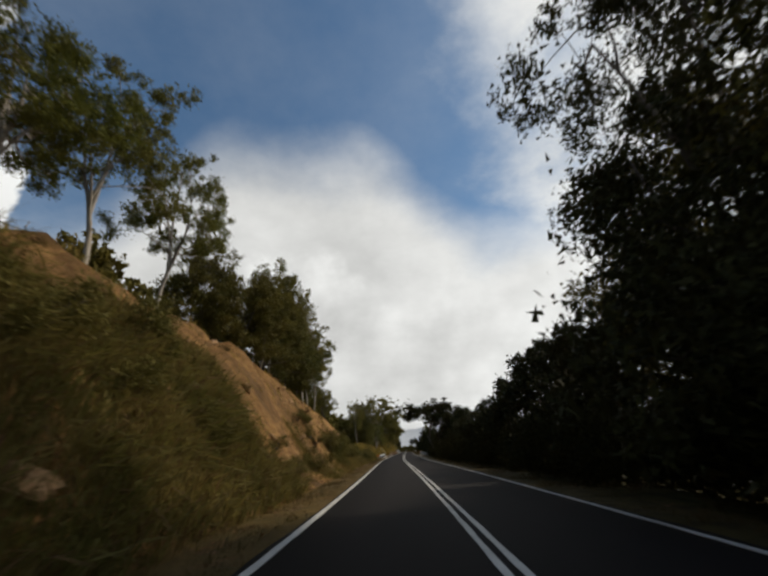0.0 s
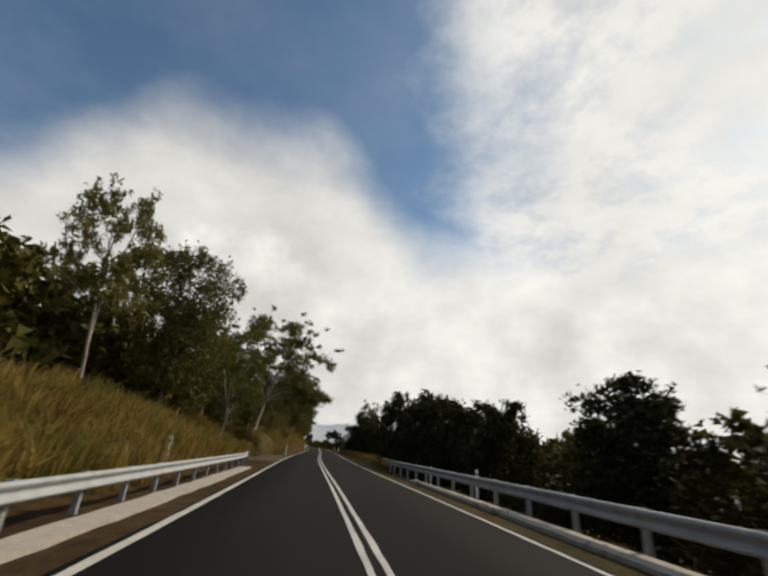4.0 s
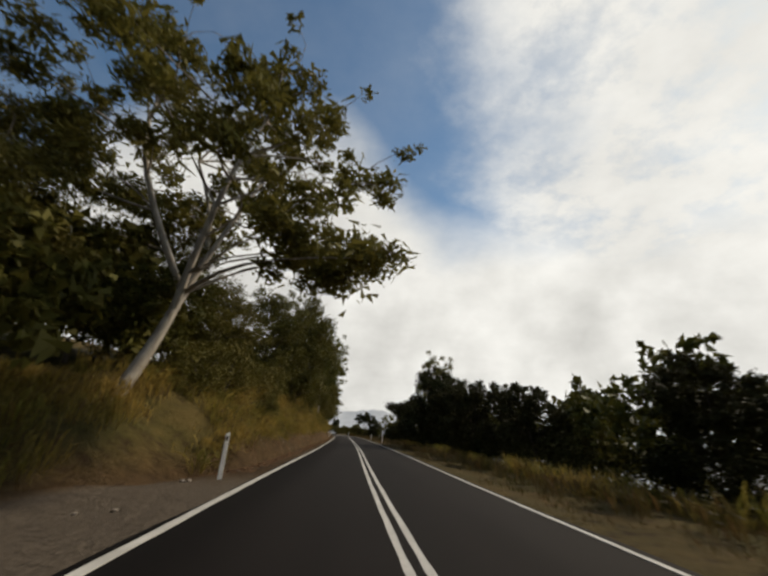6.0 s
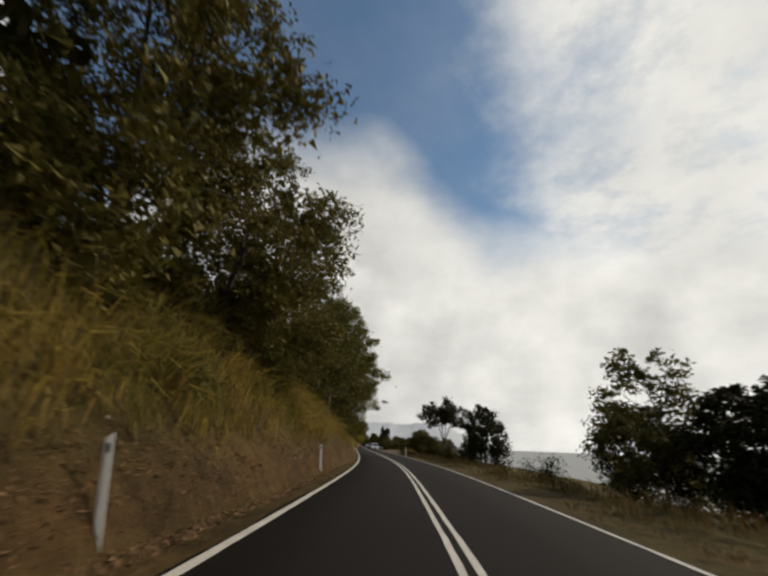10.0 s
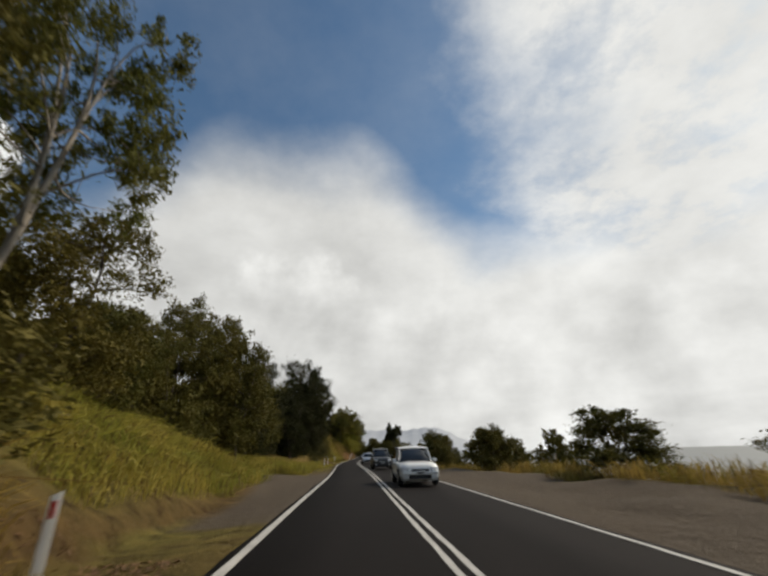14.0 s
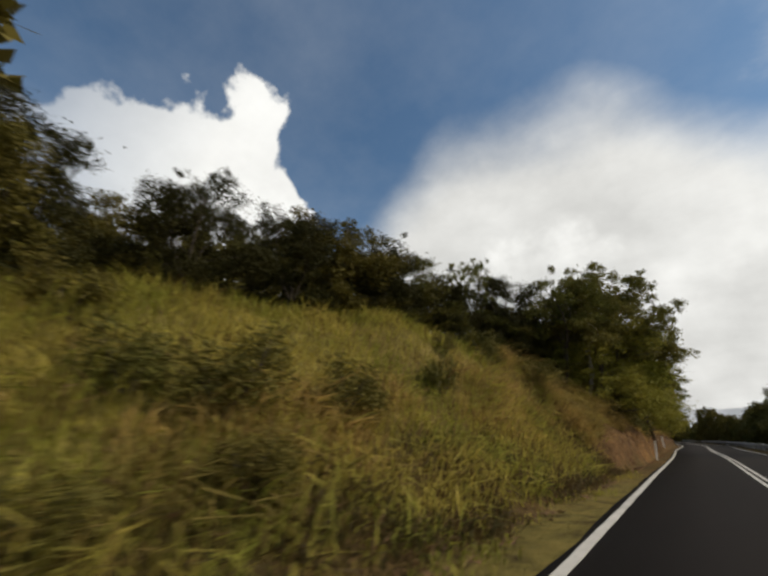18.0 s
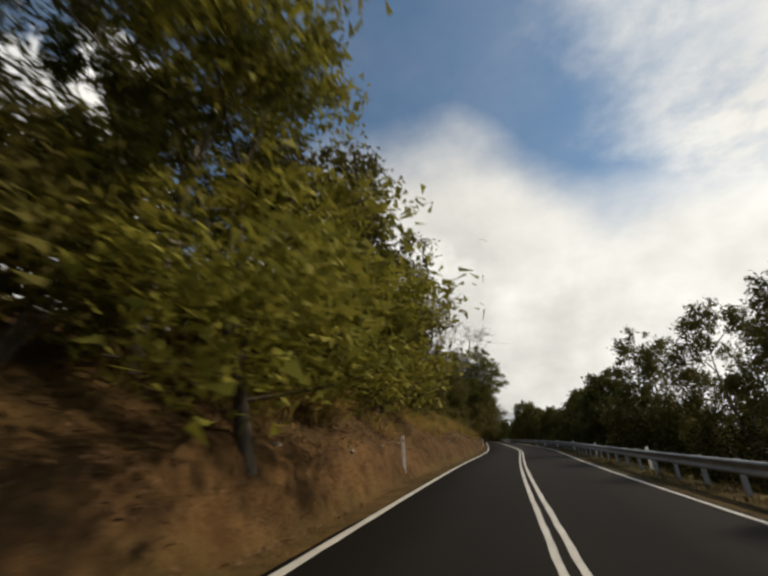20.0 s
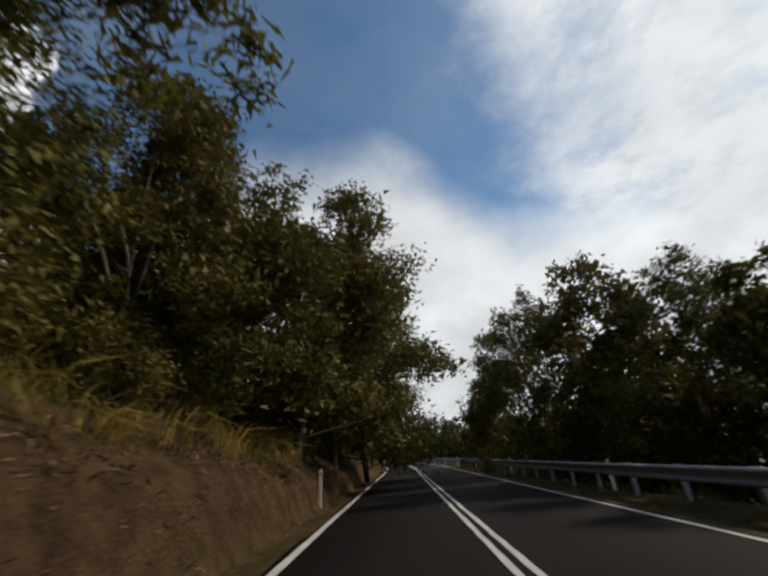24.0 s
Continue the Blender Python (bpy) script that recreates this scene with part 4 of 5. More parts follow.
broadleaf(478, -8.5, 13.5, 5)
broadleaf(488.2, -8, 9.6, 2.2)
broadleaf(493.2, -8, 10.6, 2.2)
shade_broad(500.5, -11.2, 16, 4.6)
broadleaf(505, -8.4, 11, 4.6)
gum(507, -9.8, 13.5, 5.0)
broadleaf(511, -9.2, 16.5, 4.8)
dead_gum(509.5, -10.5, 20.5, 2.6, lean=(0, 12))
broadleaf(513.5, -9.3, 9.5, 3.6)
dead_gum(518, -9.6, 20.5, 7.5, turn=0, lean=(0, 22))
broadleaf(526, -10.5, 12.5, 5)
great_gum(526.5, -10, 15, 5, turn=40, lean=(0, 24))
broadleaf(528.5, -6.2, 17.5, 6.8, lean=(0, 3))
broadleaf(533, -7.4, 15.5, 5.2)
gum(529, -8.6, 20, 9.5, which=3, lean=(0, 15))
gum(538, -7.2, 18.5, 10.5, which=1)
broadleaf(551.5, -10.4, 19, 5.2)
broadleaf(537, -6.6, 14, 5.4)
broadleaf(542, -9.0, 15.5, 5)
broadleaf(548, -8, 14.5, 5)
broadleaf(552.5, -7, 13.5, 5.6)
broadleaf(556, -5.6, 15.8, 7.4)
broadleaf(562, -5.0, 15.5, 8.2)
broadleaf(571, -4, 17.5, 9)
broadleaf(581, -5.8, 16.5, 7.5)
broadleaf(592, -5.8, 16, 7.5)
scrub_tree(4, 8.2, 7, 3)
broadleaf(6, 11.5, 17.5, 4.4)
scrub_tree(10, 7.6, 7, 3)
shade_broad(9.6, 8.6, 20.5, 5.2)
broadleaf(15, 9.2, 11, 4.2)
broadleaf(11.5, 11.5, 15, 4.2)
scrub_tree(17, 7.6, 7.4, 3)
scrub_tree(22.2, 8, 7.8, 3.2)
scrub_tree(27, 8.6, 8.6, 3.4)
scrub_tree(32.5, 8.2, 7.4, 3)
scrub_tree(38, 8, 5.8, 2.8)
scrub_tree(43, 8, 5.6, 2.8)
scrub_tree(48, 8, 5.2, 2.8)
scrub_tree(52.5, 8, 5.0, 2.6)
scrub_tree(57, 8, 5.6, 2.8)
scrub_tree(61.5, 9, 7.5, 3.4)
umbrella_tree(68, 6.2, 9.2, 7.2)
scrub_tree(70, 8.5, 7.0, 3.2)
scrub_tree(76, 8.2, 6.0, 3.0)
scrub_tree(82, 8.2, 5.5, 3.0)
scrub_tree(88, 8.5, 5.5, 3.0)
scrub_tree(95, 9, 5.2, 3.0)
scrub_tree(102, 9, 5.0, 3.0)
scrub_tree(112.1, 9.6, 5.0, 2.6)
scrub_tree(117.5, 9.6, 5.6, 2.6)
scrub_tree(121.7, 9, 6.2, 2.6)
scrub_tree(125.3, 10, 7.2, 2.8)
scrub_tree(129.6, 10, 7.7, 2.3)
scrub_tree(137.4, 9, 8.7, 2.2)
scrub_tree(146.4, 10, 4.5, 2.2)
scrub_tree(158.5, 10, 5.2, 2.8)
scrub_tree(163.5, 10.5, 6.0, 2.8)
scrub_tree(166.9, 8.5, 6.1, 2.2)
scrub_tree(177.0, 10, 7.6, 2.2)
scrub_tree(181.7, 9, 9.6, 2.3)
gum(188.6, 9.8, 12.5, 4.3)
shade_broad(187.5, 11.8, 10.5, 3.4)
scrub_tree(194.2, 8.7, 6.4, 3.2)
shrub(201.6, 8, 2.9, 2.2)
scrub_tree(218.3, 14, 2.7, 2.2)
umbrella_tree(223, 11, 8.8, 5.4)
scrub_tree(221, 9.6, 3.4, 2.6)
scrub_tree(226.5, 12.5, 5.6, 3.0)
gum(224.5, 12, 8.4, 4.4)
scrub_tree(231, 11, 4.6, 3.2)
broadleaf(243, 10, 6.6, 3.4)
scrub_tree(240, 11.5, 4.6, 3.4)
scrub_tree(248, 12, 4.6, 3.4)
scrub_tree(269.7, 10, 6.6, 2.2)
scrub_tree(284.7, 12, 2.5, 2.2)
gum(290.5, 14.5, 6, 2.6)
umbrella_tree(291.5, 10.2, 8.6, 5.0, turn=60)
scrub_tree(302, 9, 4.2, 3.4)
scrub_tree(306.5, 9, 4.9, 3.0)
scrub_tree(311.1, 9.4, 4.6, 3.0)
scrub_tree(322, 17, 3.6, 3)
scrub_tree(331, 17, 3.4, 3)
scrub_tree(340.5, 14, 4.2, 3.6)
scrub_tree(353.0, 11, 3.9, 2.2)
scrub_tree(361.1, 14, 3.9, 2.2)
scrub_tree(366, 15, 4.4, 3)
scrub_tree(377.2, 12, 3.1, 2.2)
scrub_tree(381.4, 13, 4.2, 2.2)
scrub_tree(386.1, 13, 5.3, 3.2)
scrub_tree(394, 14, 5.2, 3)
umbrella_tree(455.5, 9.8, 11, 3.9)
scrub_tree(460, 9.2, 5.6, 3)
broadleaf(468.3, 11, 8.2, 4.0)
broadleaf(476, 11, 9.2, 4.2)
broadleaf(485, 10, 9.6, 4.0)
scrub_tree(493.8, 8.5, 8.0, 2.2)
scrub_tree(497.9, 8.5, 6.4, 2.2)
scrub_tree(503.4, 8.5, 6.6, 2.6)
scrub_tree(507.3, 9, 7.6, 2.8)
scrub_tree(510.8, 10, 8.4, 3)
scrub_tree(514.2, 9, 6.8, 2.6)
scrub_tree(519.4, 10, 7.2, 2.8)
scrub_tree(528.1, 9, 6.4, 2.2)
scrub_tree(534.1, 9, 7.3, 2.2)
scrub_tree(545.4, 10, 5.4, 2.2)
scrub_tree(550.9, 9, 6.2, 2.2)
broadleaf(555.9, 9, 8.5, 4)
scrub_tree(559.2, 8.5, 10, 3.6)
broadleaf(565, 8, 11.5, 4.4)
broadleaf(572, 7.5, 12, 4.8)
scrub_tree(580, 7.5, 9, 4)
broadleaf(151.5, -16, 17.5, 4.8)
broadleaf(157, -14.5, 14, 5)
broadleaf(160, -12.5, 11.5, 4.6)

for s, o, tall, wide in ((407.4, -9.2, 1.6, 1.1), (417.1, -8.4, 1.9, 0.9), (419.8, -9.6, 1.2, 0.8), (410.3, -9.8, 1.0, 0.9), (406.8, -12.0, 1.5, 1.3), (412.6, -8.2, 1.2, 0.8), (404.6, -6.9, 1.1, 1.0), (406.0, -6.4, 0.9, 0.9), (408.4, -6.6, 0.9, 0.9),
                         (32.4, -8.3, 0.8, 0.7), (31.2, -8.7, 0.9, 0.8), (33.5, -8.5, 0.7, 0.6), (31.4, -7.7, 0.9, 0.8), (56.5, -8.8, 1.0, 0.9), (58.5, -6.7, 1.4, 1.3), (54.3, -7.2, 1.0, 0.9),
                         (20.8, -7.4, 0.8, 0.8), (25.5, -6.3, 1.1, 1.0), (13.1, -7.8, 0.9, 0.9), (49.8, -7.5, 1.2, 1.1), (38.0, -6.7, 1.9, 1.5)):
    shrub(s, o, ground_z(s, o) + tall, wide)


# the woods behind them
def low_tree(seed):
    trunk, _, crown = make_tree("scrub", seed, 1000, 3, 1.68, False)
    out = []
    for me in (trunk, crown):
        v = np.empty(len(me.vertices) * 3, np.float32)
        me.vertices.foreach_get("co", v)
        f = np.empty(len(me.loops), np.int32)
        me.loops.foreach_get("vertex_index", f)
        k = 4 if me is trunk else 3
        f = f.reshape(-1, k)
        if k == 4:
            f = np.concatenate([f[:, :3], f[:, [0, 2, 3]]])
        out.append((v.reshape(-1, 3), f))
        bpy.data.meshes.remove(me)
    return out


LOW = [low_tree(61 + i) for i in range(3)]
wood_rng = np.random.default_rng(3)


def woodland(label, s0, s1, o0, o1, step, t0, t1, wide=(0.75, 1.05)):
    """A stretch of far woods in one mesh: trunks and leaves of many trees."""
    vs, fs, mats, at, s = [], [], [], 0, s0
    while s < s1:
        o, tall = wood_rng.uniform(o0, o1), wood_rng.uniform(t0, t1)
        x, y = on_road(s, o)
        kz = tall / 10.8
        kx = kz * wood_rng.uniform(*wide)
        w = wood_rng.uniform(0, 6.28)
        c, q = math.cos(w), math.sin(w)
        for k, (v, f) in enumerate(LOW[int(wood_rng.integers(3))]):
            p = np.stack([(v[:, 0] * c - v[:, 1] * q) * kx + x, (v[:, 0] * q + v[:, 1] * c) * kx + y, v[:, 2] * kz + ground_z(s, o)], 1)
            vs.append(p), fs.append(f + at), mats.append(np.full(len(f), k, np.int32))
            at += len(v)
        s += step * wood_rng.uniform(0.6, 1.4)
    me = mesh_from("woodland", np.concatenate(vs), np.concatenate(fs), M_DARKBARK)
    me.materials.append(M_BROAD)
    me.polygons.foreach_set("material_index", np.concatenate(mats))
    return tagged(new("woodland", me), label, "woods", kind="stuff")


INLAND, SHORE = "dense dark green woods on the hillside", "dark scrubby woods on the seaward side"
for args in (
    (INLAND, -10, 66, -30, -20, 5.0, 6, 9), (INLAND, 66, 140, -25, -16.5, 2.4, 7, 10), (INLAND, 140, 262, -20, -11, 2.4, 5, 8.5), (INLAND, 262, 318, -18, -10, 2.2, 5.5, 9),
    (INLAND, 318, 372, -31, -22.5, 2.8, 9, 13), (INLAND, 372, 402, -28, -17, 2.4, 8, 12), (INLAND, 402, 434, -42, -28, 2.6, 7, 10), (INLAND, 447, 600, -20, -11.5, 2.6, 5.5, 9), (INLAND, 600, 700, -22, -9, 3.0, 8, 13),
    (SHORE, -10, 84, 10, 18, 2.4, 5, 7), (SHORE, 84, 140, 11, 18, 2.6, 5, 7.5), (SHORE, 140, 202, 11.5, 20, 2.6, 5, 8), (SHORE, 202, 262, 18, 34, 6.0, 4, 6),
    (SHORE, 365, 425, 16, 34, 4.5, 4, 7), (SHORE, 425, 485, 12, 24, 2.8, 5.5, 8), (SHORE, 485, 700, 9.8, 18, 2.4, 6, 8.5), (SHORE, 612, 720, -9, 12, 2.6, 8, 12),
):
    woodland(*args)

# low growth under the trees, bush by bush where the road passes close
for s0, s1, o0, o1, step, t0, t1 in (
    (3, 16, -9.6, -6.8, 1.3, 0.8, 2.0), (16, 60, -7.6, -5.9, 2.2, 0.35, 0.9), (36, 52, -7.8, -6.2, 1.0, 0.9, 1.8), (58, 84, -7.4, -6.2, 2.0, 0.6, 1.4), (72, 95, -9, -6.4, 3.6, 0.9, 2.0), (156, 262, -12, -8.5, 6.5, 1.4, 3.0), (156, 256, -9.5, -8, 4.0, 2.2, 4.0), (158, 260, -7.8, -6.0, 3.8, 0.8, 1.8), (262, 322, -9, -6.6, 2.6, 1.8, 3.6),
    (378, 402, -9, -6.8, 2.0, 1.8, 3.4), (404, 432, -18, -7, 4.5, 1.0, 2.2), (437, 453, -8.2, -6.3, 1.0, 2.2, 4.4), (440, 590, -9.2, -6.8, 2.1, 1.5, 3.3),
):
    s = s0
    while s < s1:
        o = plant_rng.uniform(o0, o1)
        tall = plant_rng.uniform(t0, t1)
        shrub(s, o, ground_z(s, o) + tall, 0.45 + 0.5 * tall)
        s += step * plant_rng.uniform(0.5, 1.5)


def raw(me):
    v = np.empty(len(me.vertices) * 3, np.float32)
    me.vertices.foreach_get("co", v)
    f = np.empty(len(me.loops), np.int32)
    me.loops.foreach_get("vertex_index", f)
    return v.reshape(-1, 3), f.reshape(-1, 3)


BUSHES = [raw(make_shrub(191 + i, 700)[2]) for i in range(4)]


def undergrowth(label, s0, s1, o0, o1, step, t0, t1):
    """Thick low growth nobody could count, in one mesh."""
    vs, fs, at, s = [], [], 0, s0
    while s < s1:
        o, tall = wood_rng.uniform(o0, o1), wood_rng.uniform(t0, t1)
        x, y = on_road(s, o)
        kz, kx, w = tall / 2.4, (0.45 + 0.5 * tall) / 1.5, wood_rng.uniform(0, 6.28)
        c, q = math.cos(w), math.sin(w)
        v, f = BUSHES[int(wood_rng.integers(4))]
        vs.append(np.stack([(v[:, 0] * c - v[:, 1] * q) * kx + x, (v[:, 0] * q + v[:, 1] * c) * kx + y, v[:, 2] * kz + ground_z(s, o)], 1))
        fs.append(f + at)
        at += len(v)
        s += step * wood_rng.uniform(0.5, 1.5)
    return tagged(new("undergrowth", mesh_from("undergrowth", np.concatenate(vs), np.concatenate(fs), M_SHADE_THICKET)), label, "undergrowth", kind="stuff")


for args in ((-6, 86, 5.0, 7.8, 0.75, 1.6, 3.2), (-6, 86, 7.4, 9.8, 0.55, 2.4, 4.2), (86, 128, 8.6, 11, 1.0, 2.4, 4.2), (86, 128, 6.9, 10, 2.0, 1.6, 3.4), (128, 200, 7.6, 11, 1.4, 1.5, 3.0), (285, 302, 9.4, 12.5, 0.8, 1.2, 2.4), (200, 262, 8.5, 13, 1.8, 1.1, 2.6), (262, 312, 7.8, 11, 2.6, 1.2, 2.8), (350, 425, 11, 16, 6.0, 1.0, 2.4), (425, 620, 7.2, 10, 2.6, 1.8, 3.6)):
    undergrowth("tangled undergrowth on the seaward verge, shade painted into its leaves", *args)
undergrowth("sparse low tufts on the orange cut slope", 2, 72, -12, -8.0, 3.0, 0.25, 0.7)


# ---- grass ----
def grass(name, label, s0, s1, o0, o1, count, tall, material, seed, clump=0.8, droop=0.8, fall=0.5, bare=0.27):
    """Arching blades in tufts over a stretch of verge, in one mesh; fall bends them towards the road."""
    rng = np.random.default_rng(seed)
    per = 20
    tufts = max(count // per, 1)
    ts, to = rng.uniform(s0, s1, tufts), rng.uniform(o0, o1, tufts)
    keep = value_noise(ts / 2.6, to / 1.8, seed) > bare
    ts, to = ts[keep], to[keep]
    i = np.repeat(np.arange(len(ts)), per)
    n = len(i)
    s, o = ts[i] + rng.normal(size=n) * clump * 0.28, to[i] + rng.normal(size=n) * clump * 0.28
    o = np.clip(o, min(o0, o1) - 0.3, max(o0, o1) + 0.3)
    x, y = on_road(s, o)
    base = np.stack([x, y, terrain(s, o) - 0.04], 1)
    big = rng.uniform(0.45, 1.35, len(ts)) * (0.55 + 0.9 * value_noise(ts / 4.0, to / 3.0, seed + 3))
    L = tall * np.minimum(big[i] * rng.uniform(0.5, 1.3, n), 1.15)
    tw = rng.uniform(0, 2 * np.pi, len(ts))
    bend = np.minimum(rng.uniform(0.5, 1.4, len(ts))[i] * rng.uniform(0.6, 1.4, n), 1.5)
    w = rng.uniform(0, 2 * np.pi, n)
    side_way = 1.0 if (o0 + o1) < 0 else -1.0
    out = np.stack([np.cos(w) + 0.9 * np.cos(tw[i]) + fall * side_way, np.sin(w) + 0.9 * np.sin(tw[i]), 0 * w], 1)
    out *= (rng.uniform(0.35, 1.0, n) * bend)[:, None] * droop
    kink = rng.uniform(0.45, 0.7, n)[:, None]
    L = L[:, None]
    up = np.array((0, 0, 1.0))
    mid = base + (up * 0.92 + out * 0.35) * L * kink
    tip = mid + (up * (0.75 - 0.85 * droop * (bend * rng.uniform(0, 1.3, n))[:, None]) + out * 0.75) * L * (1 - kink)
    flat = np.stack([-np.sin(w), np.cos(w), rng.normal(size=n) * 0.4], 1)
    side = flat * (0.007 + 0.007 * rng.uniform(size=n))[:, None] * (1 + 0.6 * tall)
    v = np.stack([base, mid + side, tip, mid - side], 1).reshape(-1, 3)
    f = np.arange(n * 4).reshape(n, 4)
    return tagged(new(name, mesh_from(name, v, f, material)), label, "grass", kind="stuff")


grass("dry_grass", "sparse dry grass on the orange cut slope", 0, 72, -14, -5.6, 7000, 0.5, M_DRY, 1)
grass("dry_grass", "olive grass hanging over the cut", -3, 18, -10, -5.4, 42000, 1.05, M_OLIVE, 17, 0.9, 1.0, 0.7, 0.03)
grass("dry_grass", "green and yellow tufts at the foot of the cut", 24, 84, -7.2, -5.2, 8000, 0.42, M_OLIVE, 15)
grass("dry_grass", "yellow-green grass growing up the foot of the cut", 26, 78, -8.4, -5.5, 26000, 0.62, M_OLIVE, 34, 1.1, 1.1, 0.5, 0.42)
grass("dry_grass", "tall grass at the edge of the lay-by", 134, 153, -13, -8.4, 11000, 0.95, M_DRY, 16)
grass("verge_grass", "short green and brown verge grass", 0, 90, -5.6, -3.9, 8000, 0.18, M_VERGE, 2)
grass("dry_grass", "tall dry golden grass behind the guard rail", 92, 130, -11, -6.2, 20000, 1.7, M_DRY, 3, 0.8, 0.6)
grass("dry_grass", "tall golden and olive grass on the bank", 150, 262, -11, -5.6, 70000, 1.2, M_DRY, 4, 0.8, 1.25, 0.6)
grass("dry_grass", "overhanging dry grass on the bank", 262, 320, -9.0, -5.2, 42000, 0.95, M_DRY, 5, 0.6, 1.35, 0.7)
grass("dry_grass", "tall yellow grass beyond the lay-by", 349, 368, -15, -5.4, 30000, 1.1, M_GREEN, 6, 1.4, 0.9, 0.4, 0.12)
grass("dry_grass", "yellow grass behind the lay-by", 336, 351, -17, -12.2, 9000, 1.0, M_GREEN, 20, 1.2)
grass("dry_grass", "yellow grass on the slope above the lay-by", 323, 341, -12, -6.7, 20000, 0.9, M_GREEN, 19, 1.4, 1.0, 0.6, 0.1)
grass("dry_grass", "tall golden reeds in front of dark trees", 368, 378, -13, -7.4, 11000, 2.2, M_REED, 18, 0.9, 0.4, 0.1)
grass("verge_grass", "short green grass at the road edge", 356, 427, -8.6, -3.9, 15000, 0.28, M_GREEN, 7)
grass("dry_grass", "yellow-green grass covering the slope", 396, 427.5, -22, -5.2, 54000, 0.9, M_GREEN, 8, 1.6, 1.1, 0.8, 0.08)
grass("dry_grass", "dry grass hanging over the earth bank", 430, 500, -10, -6.1, 46000, 1.0, M_STRAW, 9, 0.6, 1.3, 0.6, 0.3)
grass("dry_grass", "straw-coloured grass along the foot of the slope", 400, 428, -8.8, -6.3, 11000, 0.9, M_STRAW, 31, 0.9, 1.1, 0.9, 0.4)
grass("dry_grass", "golden grass spilling down the bank", 426, 440, -12.5, -5.7, 34000, 0.95, M_STRAW, 21, 0.5, 1.4, 0.5, 0.3)
grass("verge_grass", "green and brown grass on the foot of the bank", 428, 440, -7.2, -5.8, 2600, 0.4, M_GREEN, 33, 0.9, 1.2, 0.6, 0.5)
grass("dry_grass", "scattered straw tufts on the bare bank", 427, 446, -6.4, -4.9, 7000, 0.6, M_STRAW, 36, 0.5, 1.3, 0.6, 0.55)
grass("verge_grass", "brown and green growth along the foot of the slope", 402, 427, -7.2, -4.6, 12000, 0.5, M_VERGE, 35, 0.9, 1.2, 0.5, 0.2)
grass("dry_grass", "thin dry grass on the earth bank", 496, 600, -10, -5.4, 38000, 0.9, M_DRY, 10, 0.6, 1.25, 0.7, 0.33)
grass("verge_grass", "short grass along the seaward verge", -6, 312, 3.7, 7.0, 24000, 0.26, M_VERGE, 11)
grass("dry_grass", "golden dry grass before the seaward bushes", 132, 205, 6.6, 8.6, 12000, 1.1, M_DRY, 32, 0.9, 0.9, 0.3)
grass("dry_grass", "dry grass along the seaward verge", 125, 312, 5.0, 9.0, 20000, 0.8, M_VERGE, 12)
grass("dry_grass", "tall dry grass beyond the seaward lay-by", 306, 440, 10.3, 18, 44000, 1.25, M_DRY, 13, 1.2)
grass("verge_grass", "grass under the guard rail", 352, 620, 3.6, 6.6, 16000, 0.34, M_VERGE, 14)


# ---- fallen leaves and bark on the verge ----
def litter(name, label, s0, s1, o0, o1, count, size, seed):
    rng = np.random.default_rng(seed)
    s, o = rng.uniform(s0, s1, count), rng.uniform(o0, o1, count)
    keep = value_noise(s / 1.5, o / 1.0, seed) > 0.3
    s, o = s[keep], o[keep]
    n = len(s)
    x, y = on_road(s, o)
    c = np.stack([x, y, terrain(s, o) + 0.02], 1)
    w = rng.uniform(0, 6.28, n)
    L = (size * rng.uniform(0.4, 1.6, n))[:, None]
    d = np.stack([np.cos(w), np.sin(w), rng.normal(size=n) * 0.35], 1) * L
    q = np.stack([-np.sin(w), np.cos(w), rng.normal(size=n) * 0.35], 1) * L * 0.3
    v = np.stack([c - d, c + q, c + d - q * 0.5], 1).reshape(-1, 3)
    return tagged(new(name, mesh_from(name, v, np.arange(n * 3).reshape(n, 3), M_LITTER)), label, "leaf litter", kind="stuff")


litter("leaf_litter", "brown leaf litter and bark on the bank foot", 150, 322, -6.0, -4.0, 60000, 0.060, 21)
litter("leaf_litter", "brown leaf litter and bark on the bank foot", 384, 600, -6.4, -4.1, 64000, 0.065, 22)
litter("leaf_litter", "leaves and bark crumbs on the bare bank", 425, 470, -7.4, -4.1, 20000, 0.055, 25)
litter("leaf_litter", "dry leaf litter on the seaward verge", -6, 300, 4.2, 8.0, 12000, 0.06, 23)
litter("leaf_litter", "stony crumbs on the cut slope", 0, 80, -11, -4.4, 12000, 0.06, 24)

# ---- roadside furniture ----
def box_mesh(name, size, material, bevel=0.0, taper=1.0):
    bm = bmesh.new()
    bmesh.ops.create_cube(bm, size=1.0)
    for v in bm.verts:
        k = taper if v.co.z > 0 else 1.0
        v.co = Vector((v.co.x * size[0] * k, v.co.y * size[1] * k, v.co.z * size[2]))
    if bevel:
        bmesh.ops.bevel(bm, geom=bm.edges[:], offset=bevel, segments=2, affect="EDGES", profile=0.7)
    me = bpy.data.meshes.new(name)
    bm.to_mesh(me), bm.free()
    me.materials.append(material)
    return me


